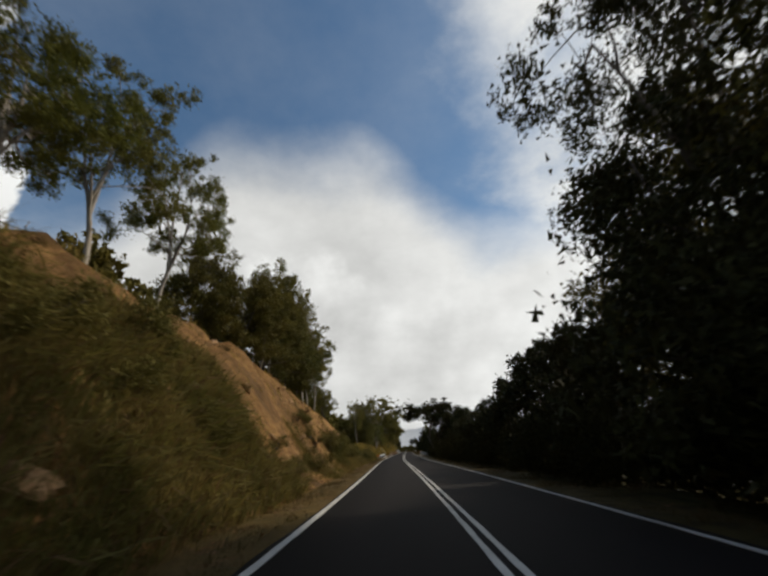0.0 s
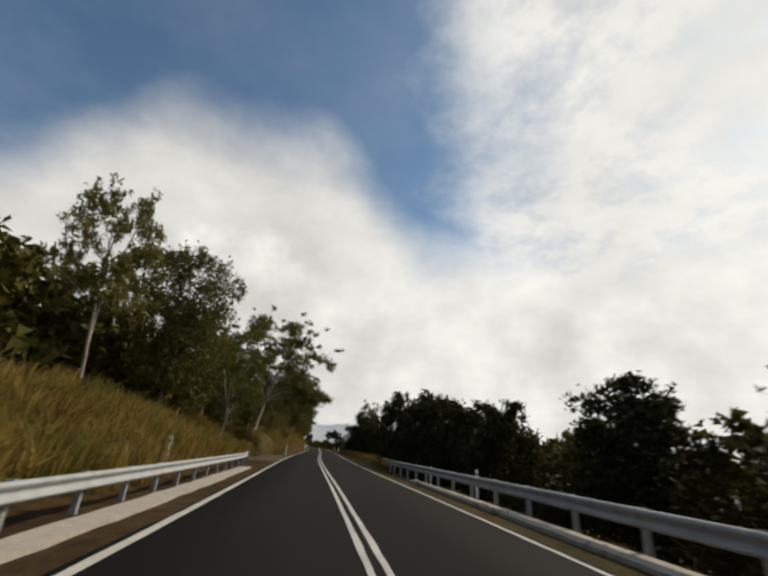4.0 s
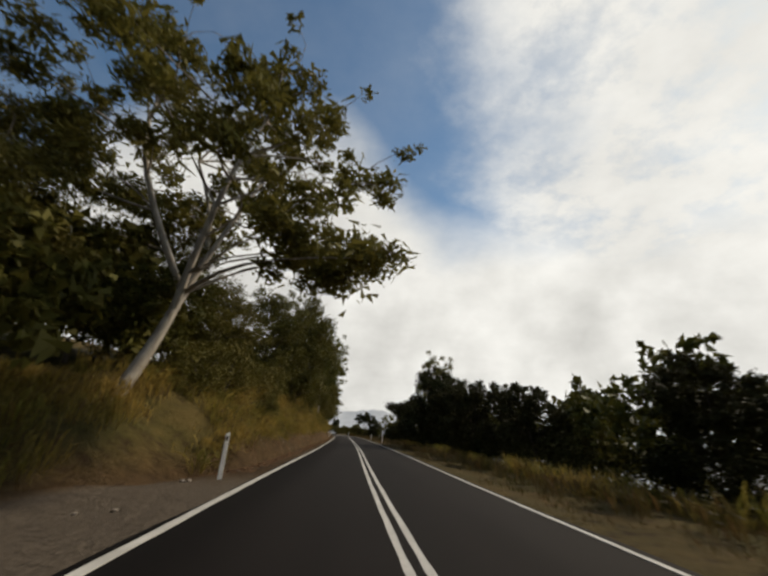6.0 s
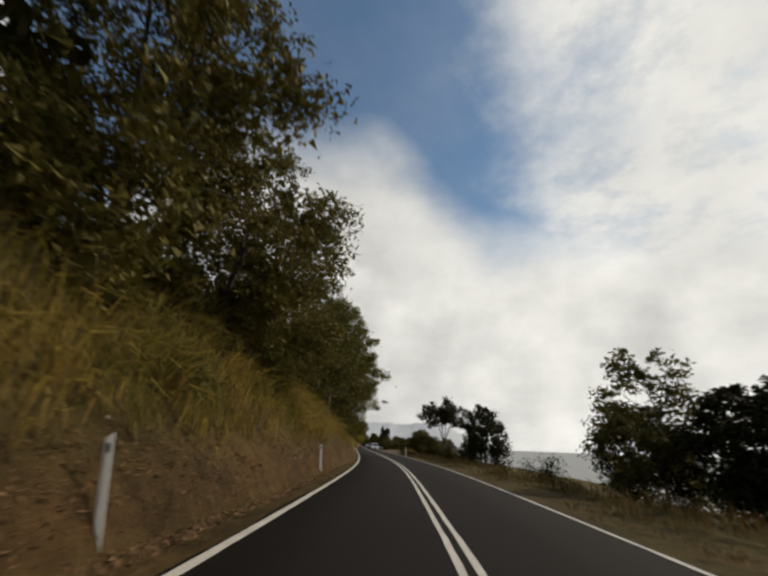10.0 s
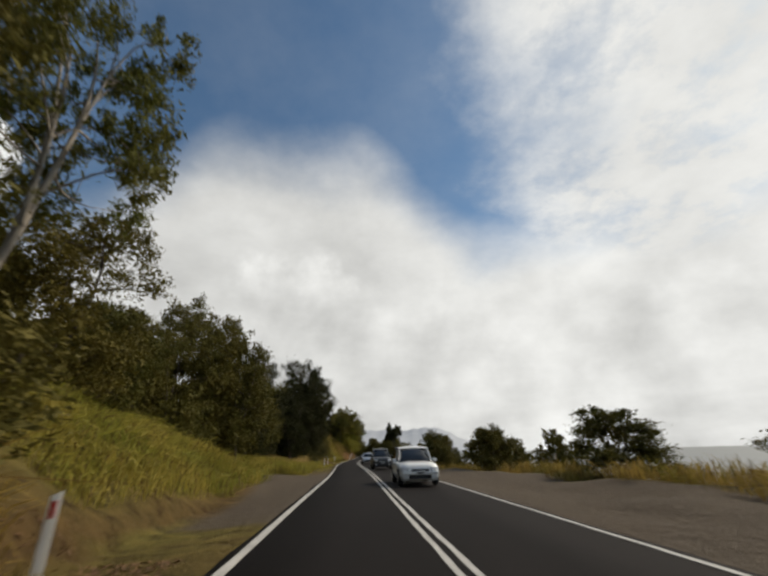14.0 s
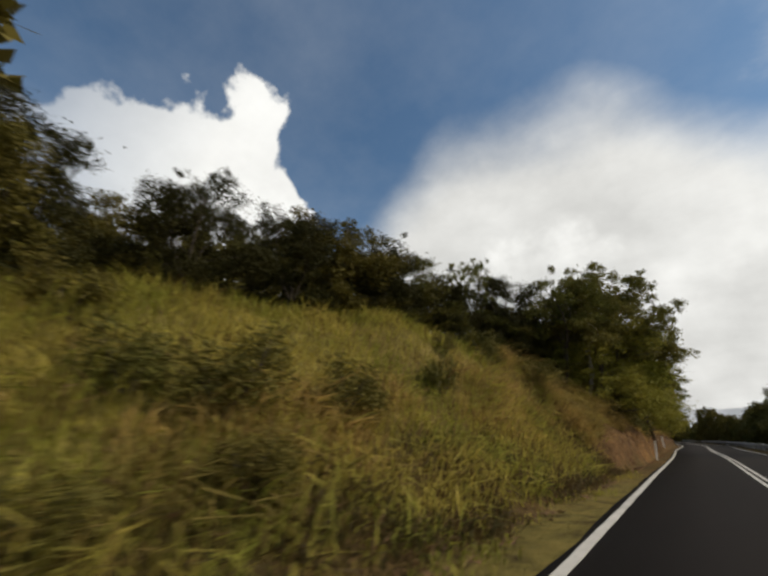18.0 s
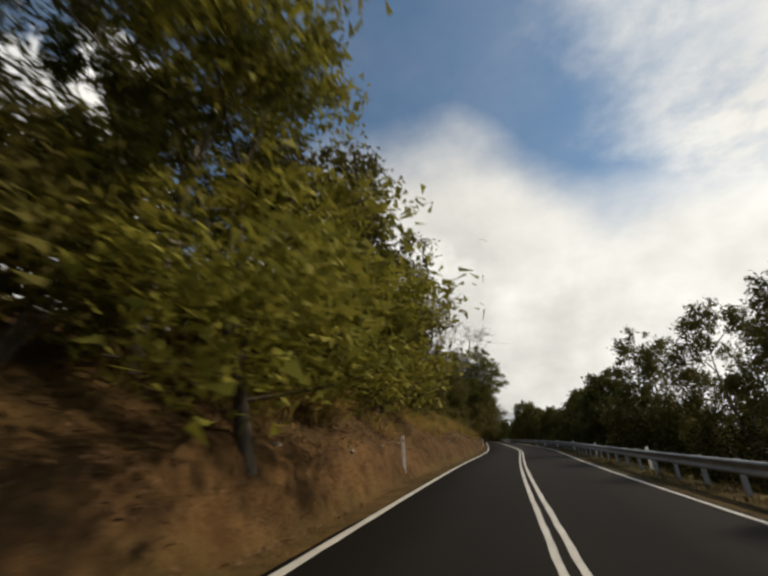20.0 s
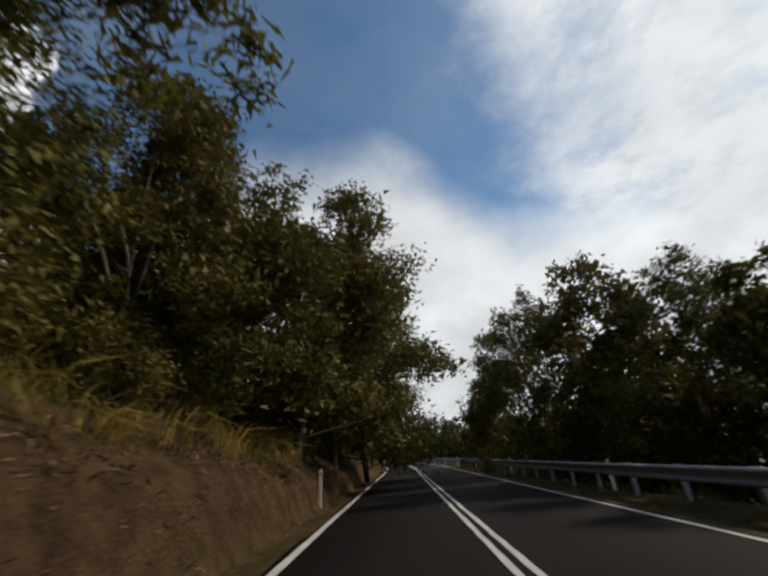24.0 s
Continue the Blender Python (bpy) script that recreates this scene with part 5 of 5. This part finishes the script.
def plastic_post_mesh():
    # a thin curved blade with a slanted head
    w, d, h = 0.064, 0.024, 1.28
    prof = [(-w, 0.0), (-w * 0.6, d), (0, d * 1.35), (w * 0.6, d), (w, 0.0), (w * 0.6, -d * 0.3), (0, 0.004), (-w * 0.6, -d * 0.3)]
    v, f, n = [], [], len(prof)
    for z in (-0.3, 0.0, h * 0.55, h):
        for i, (x, y) in enumerate(prof):
            v.append((x, y, z + (0.03 * x / w if z == h else 0)))
    for r in range(3):
        for i in range(n):
            j = (i + 1) % n
            f.append((r * n + i, r * n + j, (r + 1) * n + j, (r + 1) * n + i))
    f.append(tuple(range(3 * n, 4 * n)))
    me = bpy.data.meshes.new("post")
    me.from_pydata(v, [], f)
    me.materials.append(M_WHITE)
    return me


POST = plastic_post_mesh()
RED_PLATE = box_mesh("reflector", (0.06, 0.008, 0.17), M_RED, 0.003)
DARK_PLATE = box_mesh("reflector", (0.05, 0.008, 0.12), M_BLACK, 0.003)
MARK_BAR = box_mesh("marking", (0.045, 0.004, 0.05), M_BLACK)


def guide_post(s, o, reflector="dark", tilt=0.0, marks=0, sink=0.0):
    x, y = on_road(s, o)
    m = pose(float(x), float(y), ground_z(s, o) - sink, 0, tilt, heading(s))
    lab = {"red": "white plastic guide post with a red reflector", "dark": "white plastic guide post with a dark reflector"}[reflector]
    ob = thing("guide_post", lab, "guide post", "guide posts along the road", m)
    part("post", POST, ob)
    part("reflector", RED_PLATE if reflector == "red" else DARK_PLATE, ob, "red reflector" if reflector == "red" else "", pose(0, -0.012, 1.12))
    for i in range(marks):
        part("marking", MARK_BAR, ob, "black marking", pose(0, -0.010, 0.94 - 0.085 * i))
    return ob


guide_post(107.0, -6.3, "dark", 0, 0)
guide_post(108.0, 6.2, "dark")
guide_post(115.0, 6.2, "dark")
guide_post(148.0, -4.5, "dark", 2)
guide_post(201.0, 4.6, "dark")
guide_post(230.5, -4.6, "dark", -9)
guide_post(247.0, -4.6, "dark", -4)
guide_post(229.0, 4.8, "dark")
guide_post(292.0, 4.2, "dark")
guide_post(319.7, -4.75, "red", 0, 0, 0.16)
guide_post(375.5, -4.9, "red", 2, 4, 0.15)
guide_post(385.5, -5.0, "dark", 0, 0, 0.15)
guide_post(399.0, -4.8, "dark")
guide_post(440.4, -4.1, "dark", 6)
guide_post(466.0, -4.5, "dark")
guide_post(531.3, -4.25, "dark", 3)
guide_post(555.0, -4.4, "dark", 3)
for post_s in range(374, 620, 12):
    guide_post(float(post_s), RIGHT_LINE + 1.75, "dark", 0, 0, 0.42)



def beam_mesh(length):
    """A W-beam panel: two ridges and a valley, rolled lips, three millimetres thick."""
    prof = [(0.00, 0.155), (0.020, 0.150), (0.078, 0.118), (0.082, 0.085), (0.012, 0.040), (0.000, 0.0), (0.012, -0.040), (0.082, -0.085), (0.078, -0.118), (0.020, -0.150), (0.00, -0.155)]
    v, f = [], []
    n = len(prof)
    for y in (0.0, length / 2, length):
        for d, z in prof:
            v.append((d, y, z))
        for d, z in prof:
            v.append((d - 0.004, y, z * 0.99))
    k = 2 * n
    for r in range(2):
        for i in range(n - 1):
            a = r * k + i
            f.append((a, a + k, a + k + 1, a + 1))
            b = r * k + n + i
            f.append((b, b + 1, b + k + 1, b + k))
        f.append((r * k, r * k + n, (r + 1) * k + n, (r + 1) * k))
        f.append((r * k + n - 1, (r + 1) * k + n - 1, (r + 1) * k + 2 * n - 1, r * k + 2 * n - 1))
    me = bpy.data.meshes.new("rail_beam")
    me.from_pydata(v, [], f)
    me.materials.append(M_STEEL)
    for p in me.polygons:
        p.use_smooth = True
    return me


def channel_mesh(tall):
    prof = [(-0.055, -0.04), (0.055, -0.04), (0.055, 0.04), (0.047, 0.04), (0.047, -0.032), (-0.047, -0.032), (-0.047, 0.04), (-0.055, 0.04)]
    n = len(prof)
    v = [(x, y, z) for z in (-0.6, tall) for x, y in prof]
    f = [(i, (i + 1) % n, n + (i + 1) % n, n + i) for i in range(n)] + [tuple(range(n, 2 * n))]
    me = bpy.data.meshes.new("rail_post")
    me.from_pydata(v, [], f)
    me.materials.append(M_STEEL)
    return me


BEAM, RAIL_POST = beam_mesh(4.0), channel_mesh(0.74)
BLOCK = box_mesh("spacer_block", (0.10, 0.09, 0.30), M_STEEL, 0.006)


def guard_rail(s0, s1, offset, right, label, flare_in=0.0, flare_out=0.0):
    """offset(s) gives metres from the centre line; panels of four metres, posts at every second metre."""
    mid = (s0 + s1) / 2
    x, y = on_road(mid, offset(mid))
    root = thing("guard_rail", label, "guard rail", "guard rails", pose(float(x), float(y), 0, 0, 0, 0))
    inv = root.matrix_world.inverted()
    s = s0
    while s < s1 - 0.1:
        a, b = on_road(s, offset(s)), on_road(s + 4.0, offset(s + 4.0))
        za = zb = 0.55
        d = Vector((float(b[0] - a[0]), float(b[1] - a[1]), zb - za))
        L = d.length
        yv = d.normalized()
        xv = Vector((yv.y, -yv.x, 0)).normalized()
        if right:
            xv = -xv
        zv = xv.cross(yv) if not right else yv.cross(xv)
        basis = Matrix((xv, yv, Vector((0, 0, 1)))).transposed().to_4x4()
        m = Matrix.Translation((float(a[0]), float(a[1]), za)) @ basis @ Matrix.Diagonal((1, (L + 0.06) / 4.0, 1, 1))
        part("rail_beam", BEAM, root, "", inv @ m)
        for q in (0.0, 0.5):
            px, py, pz = float(a[0]) + d.x * q, float(a[1]) + d.y * q, za + d.z * q
            back = -xv * 0.13
            turn = math.degrees(math.atan2(yv.y, yv.x)) - 90
            part("rail_post", RAIL_POST, root, "", inv @ pose(px + back.x, py + back.y, pz - 0.58, 0, 0, turn))
            blk = -xv * 0.055
            part("spacer_block", BLOCK, root, "", inv @ pose(px + blk.x, py + blk.y, pz, 0, 0, turn))
        s += 4.0
    return root, inv


def end_board(root, inv, s, o, z, turn, material, size, label):
    x, y = on_road(s, o)
    return part("end_terminal", box_mesh("end_terminal", size, material, 0.04), root, label, inv @ pose(float(x), float(y), z, 0, 0, turn))


def bend_left(s):
    return -(LEFT_LINE + 1.75) - 1.5 * max(0, (s - 116) / 12) ** 2 - 1.2 * max(0, (90 - s) / 8) ** 2


def bend_right(s):
    return RIGHT_LINE + 1.55 + 0.8 * max(0, (s - 118) / 10) ** 2 + 0.6 * max(0, (90 - s) / 8) ** 2


rail, inv = guard_rail(87, 131, bend_left, False, "galvanised steel guard rail curving away beside tall grass")
end_board(rail, inv, 86.8, bend_left(87), 0.55, 10, M_ORANGE, (0.55, 0.35, 0.5), "yellow-orange end terminal")
rail, inv = guard_rail(83, 123, bend_right, True, "galvanised steel guard rail below dark trees")
end_board(rail, inv, 82.8, bend_right(83), 0.50, -10, M_ORANGE, (0.5, 0.35, 0.5), "yellow-orange end terminal")
end_board(rail, inv, 123.4, bend_right(123), 0.50, -10, M_ORANGE, (0.5, 0.35, 0.5), "weathered orange end terminal")


def long_right(s):
    return RIGHT_LINE + 1.25 + 1.5 * max(0, (370 - s) / 10) ** 2


rail, inv = guard_rail(362, 630, long_right, True, "long galvanised guard rail along the seaward verge")


def chevron(parent, inv, s, o):
    x, y = on_road(s, o)
    m = inv @ pose(float(x), float(y), ground_z(s, o) + 0.62, 0, 0, heading(s))
    board = part("end_board", box_mesh("end_board", (0.36, 0.03, 0.42), M_WHITE, 0.01), parent, "black and white end board", m)
    part("black_bar", box_mesh("black_bar", (0.16, 0.012, 0.38), M_BLACK), board, "", pose(0.06, -0.022, 0, 0, 18, 0))


chevron(rail, inv, 361.6, long_right(362) + 0.1)
chevron(rail, inv, 361.2, long_right(362) - 1.0)


# pale concrete strips under the rails at the culvert
def kerb_strip(s0, s1, o, wide, label):
    s = np.arange(s0, s1, 0.4)
    n = len(s)
    jit = 0.07 * (value_noise(s / 0.7, s * 0, 12) - 0.5)
    pts = []
    for off, z in ((o - wide / 2, -0.25), (o - wide / 2, 0.035), (o + wide / 2, 0.045), (o + wide / 2, -0.25)):
        x, y = on_road(s, off + jit)
        pts.append(np.stack([x, y, np.full(n, z)], 1))
    me = mesh_from("kerb_strip", np.stack(pts, 1).reshape(-1, 3), grid_faces(n, 4), M_CONCRETE)
    return tagged(new("kerb_strip", me), label, "kerb", kind="structure")


kerb_strip(95, 116, -(LEFT_LINE + 1.25), 0.62, "pale worn concrete strip under the guard rail")
kerb_strip(92, 112, RIGHT_LINE + 1.15, 0.5, "pale worn concrete strip under the guard rail")
kerb_strip(366, 374, RIGHT_LINE + 0.8, 0.35, "pale worn concrete strip under the guard rail")


# ---- stones ----
def rock_mesh(seed):
    bm = bmesh.new()
    bmesh.ops.create_icosphere(bm, subdivisions=2, radius=1.0)
    rng = random.Random(seed)
    sq = (rng.uniform(0.8, 1.2), rng.uniform(0.6, 1.0), rng.uniform(0.5, 0.8))
    for v in bm.verts:
        k = 1 + 0.35 * noise.noise(v.co * 1.3 + Vector((seed, 0, 0))) + 0.12 * noise.noise(v.co * 3.1)
        v.co = Vector((v.co.x * sq[0], v.co.y * sq[1], v.co.z * sq[2])) * k
    me = bpy.data.meshes.new("rock")
    bm.to_mesh(me), bm.free()
    me.materials.append(M_STONE)
    return me


ROCKS = [rock_mesh(i) for i in range(5)]
rock_rng = random.Random(5)
for s0, s1, o0, o1, n, r0, r1 in ((380, 392, -10, -6.3, 46, 0.12, 0.38), (388, 402, -6.6, -4.6, 26, 0.05, 0.16), (0, 70, -7, -5.4, 24, 0.04, 0.12), (262, 318, -5.8, -4.4, 40, 0.03, 0.08),
                                  (140, 262, -6.0, -4.6, 44, 0.03, 0.1), (430, 560, -5.8, -4.6, 44, 0.03, 0.1)):
    for _ in range(n):
        s, o = rock_rng.uniform(s0, s1), rock_rng.uniform(o0, o1)
        r = rock_rng.uniform(r0, r1)
        x, y = on_road(s, o)
        ob = tagged(new("rock", rock_rng.choice(ROCKS)), "rough grey-brown stone lying on the verge", "rock", "verge stones")
        ob.matrix_world = pose(float(x), float(y), ground_z(s, o) + r * 0.15, 0, 0, rock_rng.uniform(0, 360)) @ Matrix.Diagonal((r, r, r, 1))

# lumps of harder ground standing out of the cut
CLODS = []
for me in ROCKS:
    lump = me.copy()
    lump.materials.clear()
    lump.materials.append(M_CLAYROCK)
    CLODS.append(lump)
for _ in range(90):
    s, o = rock_rng.uniform(6, 68), rock_rng.uniform(-11.5, -5.7)
    r = rock_rng.uniform(0.08, 0.2) if rock_rng.random() < 0.7 else rock_rng.uniform(0.25, 0.5)
    x, y = on_road(s, o)
    ob = tagged(new("rock", rock_rng.choice(CLODS)), "orange-brown rock standing out of the cut slope", "rock", "rocks in the cut")
    ob.matrix_world = pose(float(x), float(y), ground_z(s, o) - r * 0.1, 0, rock_rng.uniform(10, 45), rock_rng.uniform(0, 360)) @ Matrix.Diagonal((r * 1.3, r, r * 0.8, 1))

# ---- oncoming cars ----
M_TYRE = plain_material("tyre_rubber", (0.02, 0.02, 0.02), 0.8)
M_RIM = plain_material("wheel_rim", (0.45, 0.46, 0.47), 0.35, 0.8)
M_CHROME = plain_material("chrome", (0.7, 0.7, 0.7), 0.2, 1.0)
M_TRIM = plain_material("black_trim", (0.02, 0.02, 0.022), 0.5)
M_PLATE = plain_material("number_plate", (0.6, 0.6, 0.58), 0.5)


def glass_material():
    k = Nodes("dark_car_glass", 0.06, 0.6)
    return k.color((0.012, 0.014, 0.016)).mat


def lamp_material():
    k = Nodes("headlamp_glass", 0.12, 0.6)
    return k.color((0.75, 0.76, 0.78)).mat


M_GLASS, M_LAMP = glass_material(), lamp_material()


def loft(name, sections, material, smooth=True):
    """Closed rings joined from back to front, capped at both ends."""
    n = len(sections[0])
    v = [p for ring in sections for p in ring]
    f = []
    for r in range(len(sections) - 1):
        for i in range(n):
            j = (i + 1) % n
            f.append((r * n + i, r * n + j, (r + 1) * n + j, (r + 1) * n + i))
    f.append(tuple(range(n))[::-1])
    f.append(tuple(range((len(sections) - 1) * n, len(sections) * n)))
    me = bpy.data.meshes.new(name)
    me.from_pydata(v, [], f)
    me.materials.append(material)
    for p in me.polygons:
        p.use_smooth = smooth
    return me


def ring(y, half, low, high, tuck=0.9, crown=0.03):
    """A body section: sill, flank, shoulder, crowned top."""
    return [(-half * tuck, y, low), (-half, y, low + (high - low) * 0.35), (-half * 0.985, y, low + (high - low) * 0.7), (-half * 0.9, y, high - 0.02), (-half * 0.45, y, high + crown),
            (half * 0.45, y, high + crown), (half * 0.9, y, high - 0.02), (half * 0.985, y, low + (high - low) * 0.7), (half, y, low + (high - low) * 0.35), (half * tuck, y, low)]


def wheel_parts(ob, x, y, r):
    bm = bmesh.new()
    bmesh.ops.create_cone(bm, cap_ends=True, segments=24, radius1=r, radius2=r, depth=0.22)
    bmesh.ops.bevel(bm, geom=[e for e in bm.edges if abs(e.verts[0].co.z - e.verts[1].co.z) < 1e-4], offset=0.035, segments=2, affect="EDGES")
    me = bpy.data.meshes.new("wheel")
    bm.to_mesh(me), bm.free()
    me.materials.append(M_TYRE)
    w = part("wheel", me, ob, "black tyre", pose(x, y, r, 0, 90, 0))
    bm = bmesh.new()
    bmesh.ops.create_cone(bm, cap_ends=True, segments=20, radius1=r * 0.62, radius2=r * 0.55, depth=0.235)
    me = bpy.data.meshes.new("rim")
    bm.to_mesh(me), bm.free()
    me.materials.append(M_RIM)
    part("rim", me, w, "grey alloy rim")


def car(s, o, label, paint, high, tray=False):
    """A car that faces the camera; its front is at -y."""
    x, y = on_road(s, o)
    ob = thing("car", label, "car", "oncoming cars", pose(float(x), float(y), 0.015, 0, 0, heading(s)))
    hw, L = 0.91, 4.7
    belt = high * 0.60
    hood = belt - 0.02
    body = [ring(-2.30, hw * 0.80, 0.34, hood - 0.30), ring(-2.26, hw * 0.90, 0.28, hood - 0.14), ring(-2.05, hw * 0.97, 0.24, hood - 0.07), ring(-1.2, hw, 0.24, hood), ring(-0.95, hw, 0.26, belt),
            ring(0.6, hw, 0.26, belt + 0.02), ring(1.8, hw, 0.28, belt + 0.02), ring(2.25, hw * 0.95, 0.34, belt - 0.02), ring(2.33, hw * 0.88, 0.42, belt - 0.16)]
    part("body", loft("body", body, paint), ob)
    back = 0.75 if tray else 2.0
    gw = hw * 0.90
    cabin = [ring(-1.05, gw, belt - 0.05, belt + 0.01, 1.0, 0.01), ring(-0.75, gw * 0.97, belt - 0.05, belt + 0.20, 1.0), ring(-0.32, gw * 0.88, belt - 0.05, high - 0.05, 1.12), ring(0.1, gw * 0.86, belt - 0.05, high, 1.14),
             ring(back - 0.45, gw * 0.86, belt - 0.05, high - 0.01, 1.14), ring(back, gw * 0.9, belt - 0.05, belt + 0.12, 1.05)]
    part("glasshouse", loft("glasshouse", cabin, M_GLASS), ob, "dark tinted car windows")
    roof = [ring(-0.38, gw * 0.80, high - 0.075, high - 0.055, 1.0, 0.015), ring(-0.2, gw * 0.875, high - 0.06, high - 0.01, 1.0, 0.03), ring(0.2, gw * 0.88, high - 0.06, high + 0.018, 1.0, 0.03),
            ring(back - 0.55, gw * 0.88, high - 0.06, high + 0.008, 1.0, 0.03), ring(back - 0.36, gw * 0.84, high - 0.10, high - 0.04, 1.0, 0.02)]
    part("roof", loft("roof", roof, paint), ob)
    pillar = box_mesh("pillar", (0.055, 0.055, (high - belt) * 1.18), paint, 0.012)
    for k in (-1, 1):
        part("pillar", pillar, ob, "", pose(k * gw * 0.90, -0.66, (belt + high) / 2 - 0.03, -42, -k * 9, 0))
        part("pillar", pillar, ob, "", pose(k * gw * 0.925, 0.35, (belt + high) / 2 - 0.05, 0, -k * 9, 0))
        part("headlight", box_mesh("headlight", (0.36, 0.16, 0.17), M_LAMP, 0.04), ob, "clear headlight", pose(k * 0.64, -2.22, hood - 0.27, 0, 0, k * 18))
        part("fog_light", box_mesh("fog_light", (0.15, 0.06, 0.10), M_LAMP, 0.025), ob, "small round fog light", pose(k * 0.62, -2.30, 0.42, 0, 0, k * 12))
        part("mirror", box_mesh("mirror", (0.20, 0.12, 0.15), paint, 0.035), ob, "", pose(k * (hw + 0.07), -0.72, belt + 0.07))
        for yy in (-1.42, 1.42):
            wheel_parts(ob, k * (hw - 0.10), yy, 0.36)
            part("wheel_arch", box_mesh("wheel_arch", (0.04, 0.88, 0.42), M_TRIM, 0.018, 0.8), ob, "black wheel arch", pose(k * (hw - 0.012), yy, 0.52))
    part("grille", box_mesh("grille", (0.80, 0.06, 0.20), M_TRIM, 0.02), ob, "black grille", pose(0, -2.295, hood - 0.36))
    part("grille_bar", box_mesh("grille_bar", (0.74, 0.03, 0.035), M_CHROME, 0.01), ob, "chrome bar", pose(0, -2.335, hood - 0.36))
    part("intake", box_mesh("intake", (1.0, 0.06, 0.16), M_TRIM, 0.02), ob, "black air intake", pose(0, -2.30, 0.40))
    part("bumper", box_mesh("bumper", (1.62, 0.18, 0.12), paint, 0.04), ob, "", pose(0, -2.26, 0.56))
    plate = part("number_plate", box_mesh("number_plate", (0.37, 0.02, 0.12), M_PLATE, 0.004), ob, "pale number plate", pose(0, -2.365, 0.56))
    part("plate_bar", box_mesh("plate_bar", (0.27, 0.006, 0.055), M_TRIM), plate, "", pose(0, -0.011, 0))
    return ob


def car_paint(name, col, metal):
    k = Nodes(name, 0.28, 0.5)
    k.bsdf.inputs["Metallic"].default_value = metal
    k.bsdf.inputs["Coat Weight"].default_value = 0.6
    k.bsdf.inputs["Coat Roughness"].default_value = 0.08
    dust = k.ramp(k.noise(k.local(), 2.5, 4), 0.4, 0.8)
    return k.color(k.mix(k.math("MULTIPLY", dust, 0.2), col, tuple(c * 0.6 for c in col))).mat


car(336.5, 1.55, "white station wagon coming along the opposite lane", car_paint("white_car_paint", (0.80, 0.80, 0.79), 0.0), 1.66)
car(357.5, 1.5, "dark grey four-wheel drive utility on the opposite lane", car_paint("grey_car_paint", (0.045, 0.047, 0.05), 0.4), 1.80, True)
car(383.0, 1.5, "silver hatchback coming along the opposite lane", car_paint("silver_car_paint", (0.60, 0.62, 0.66), 0.6), 1.50)
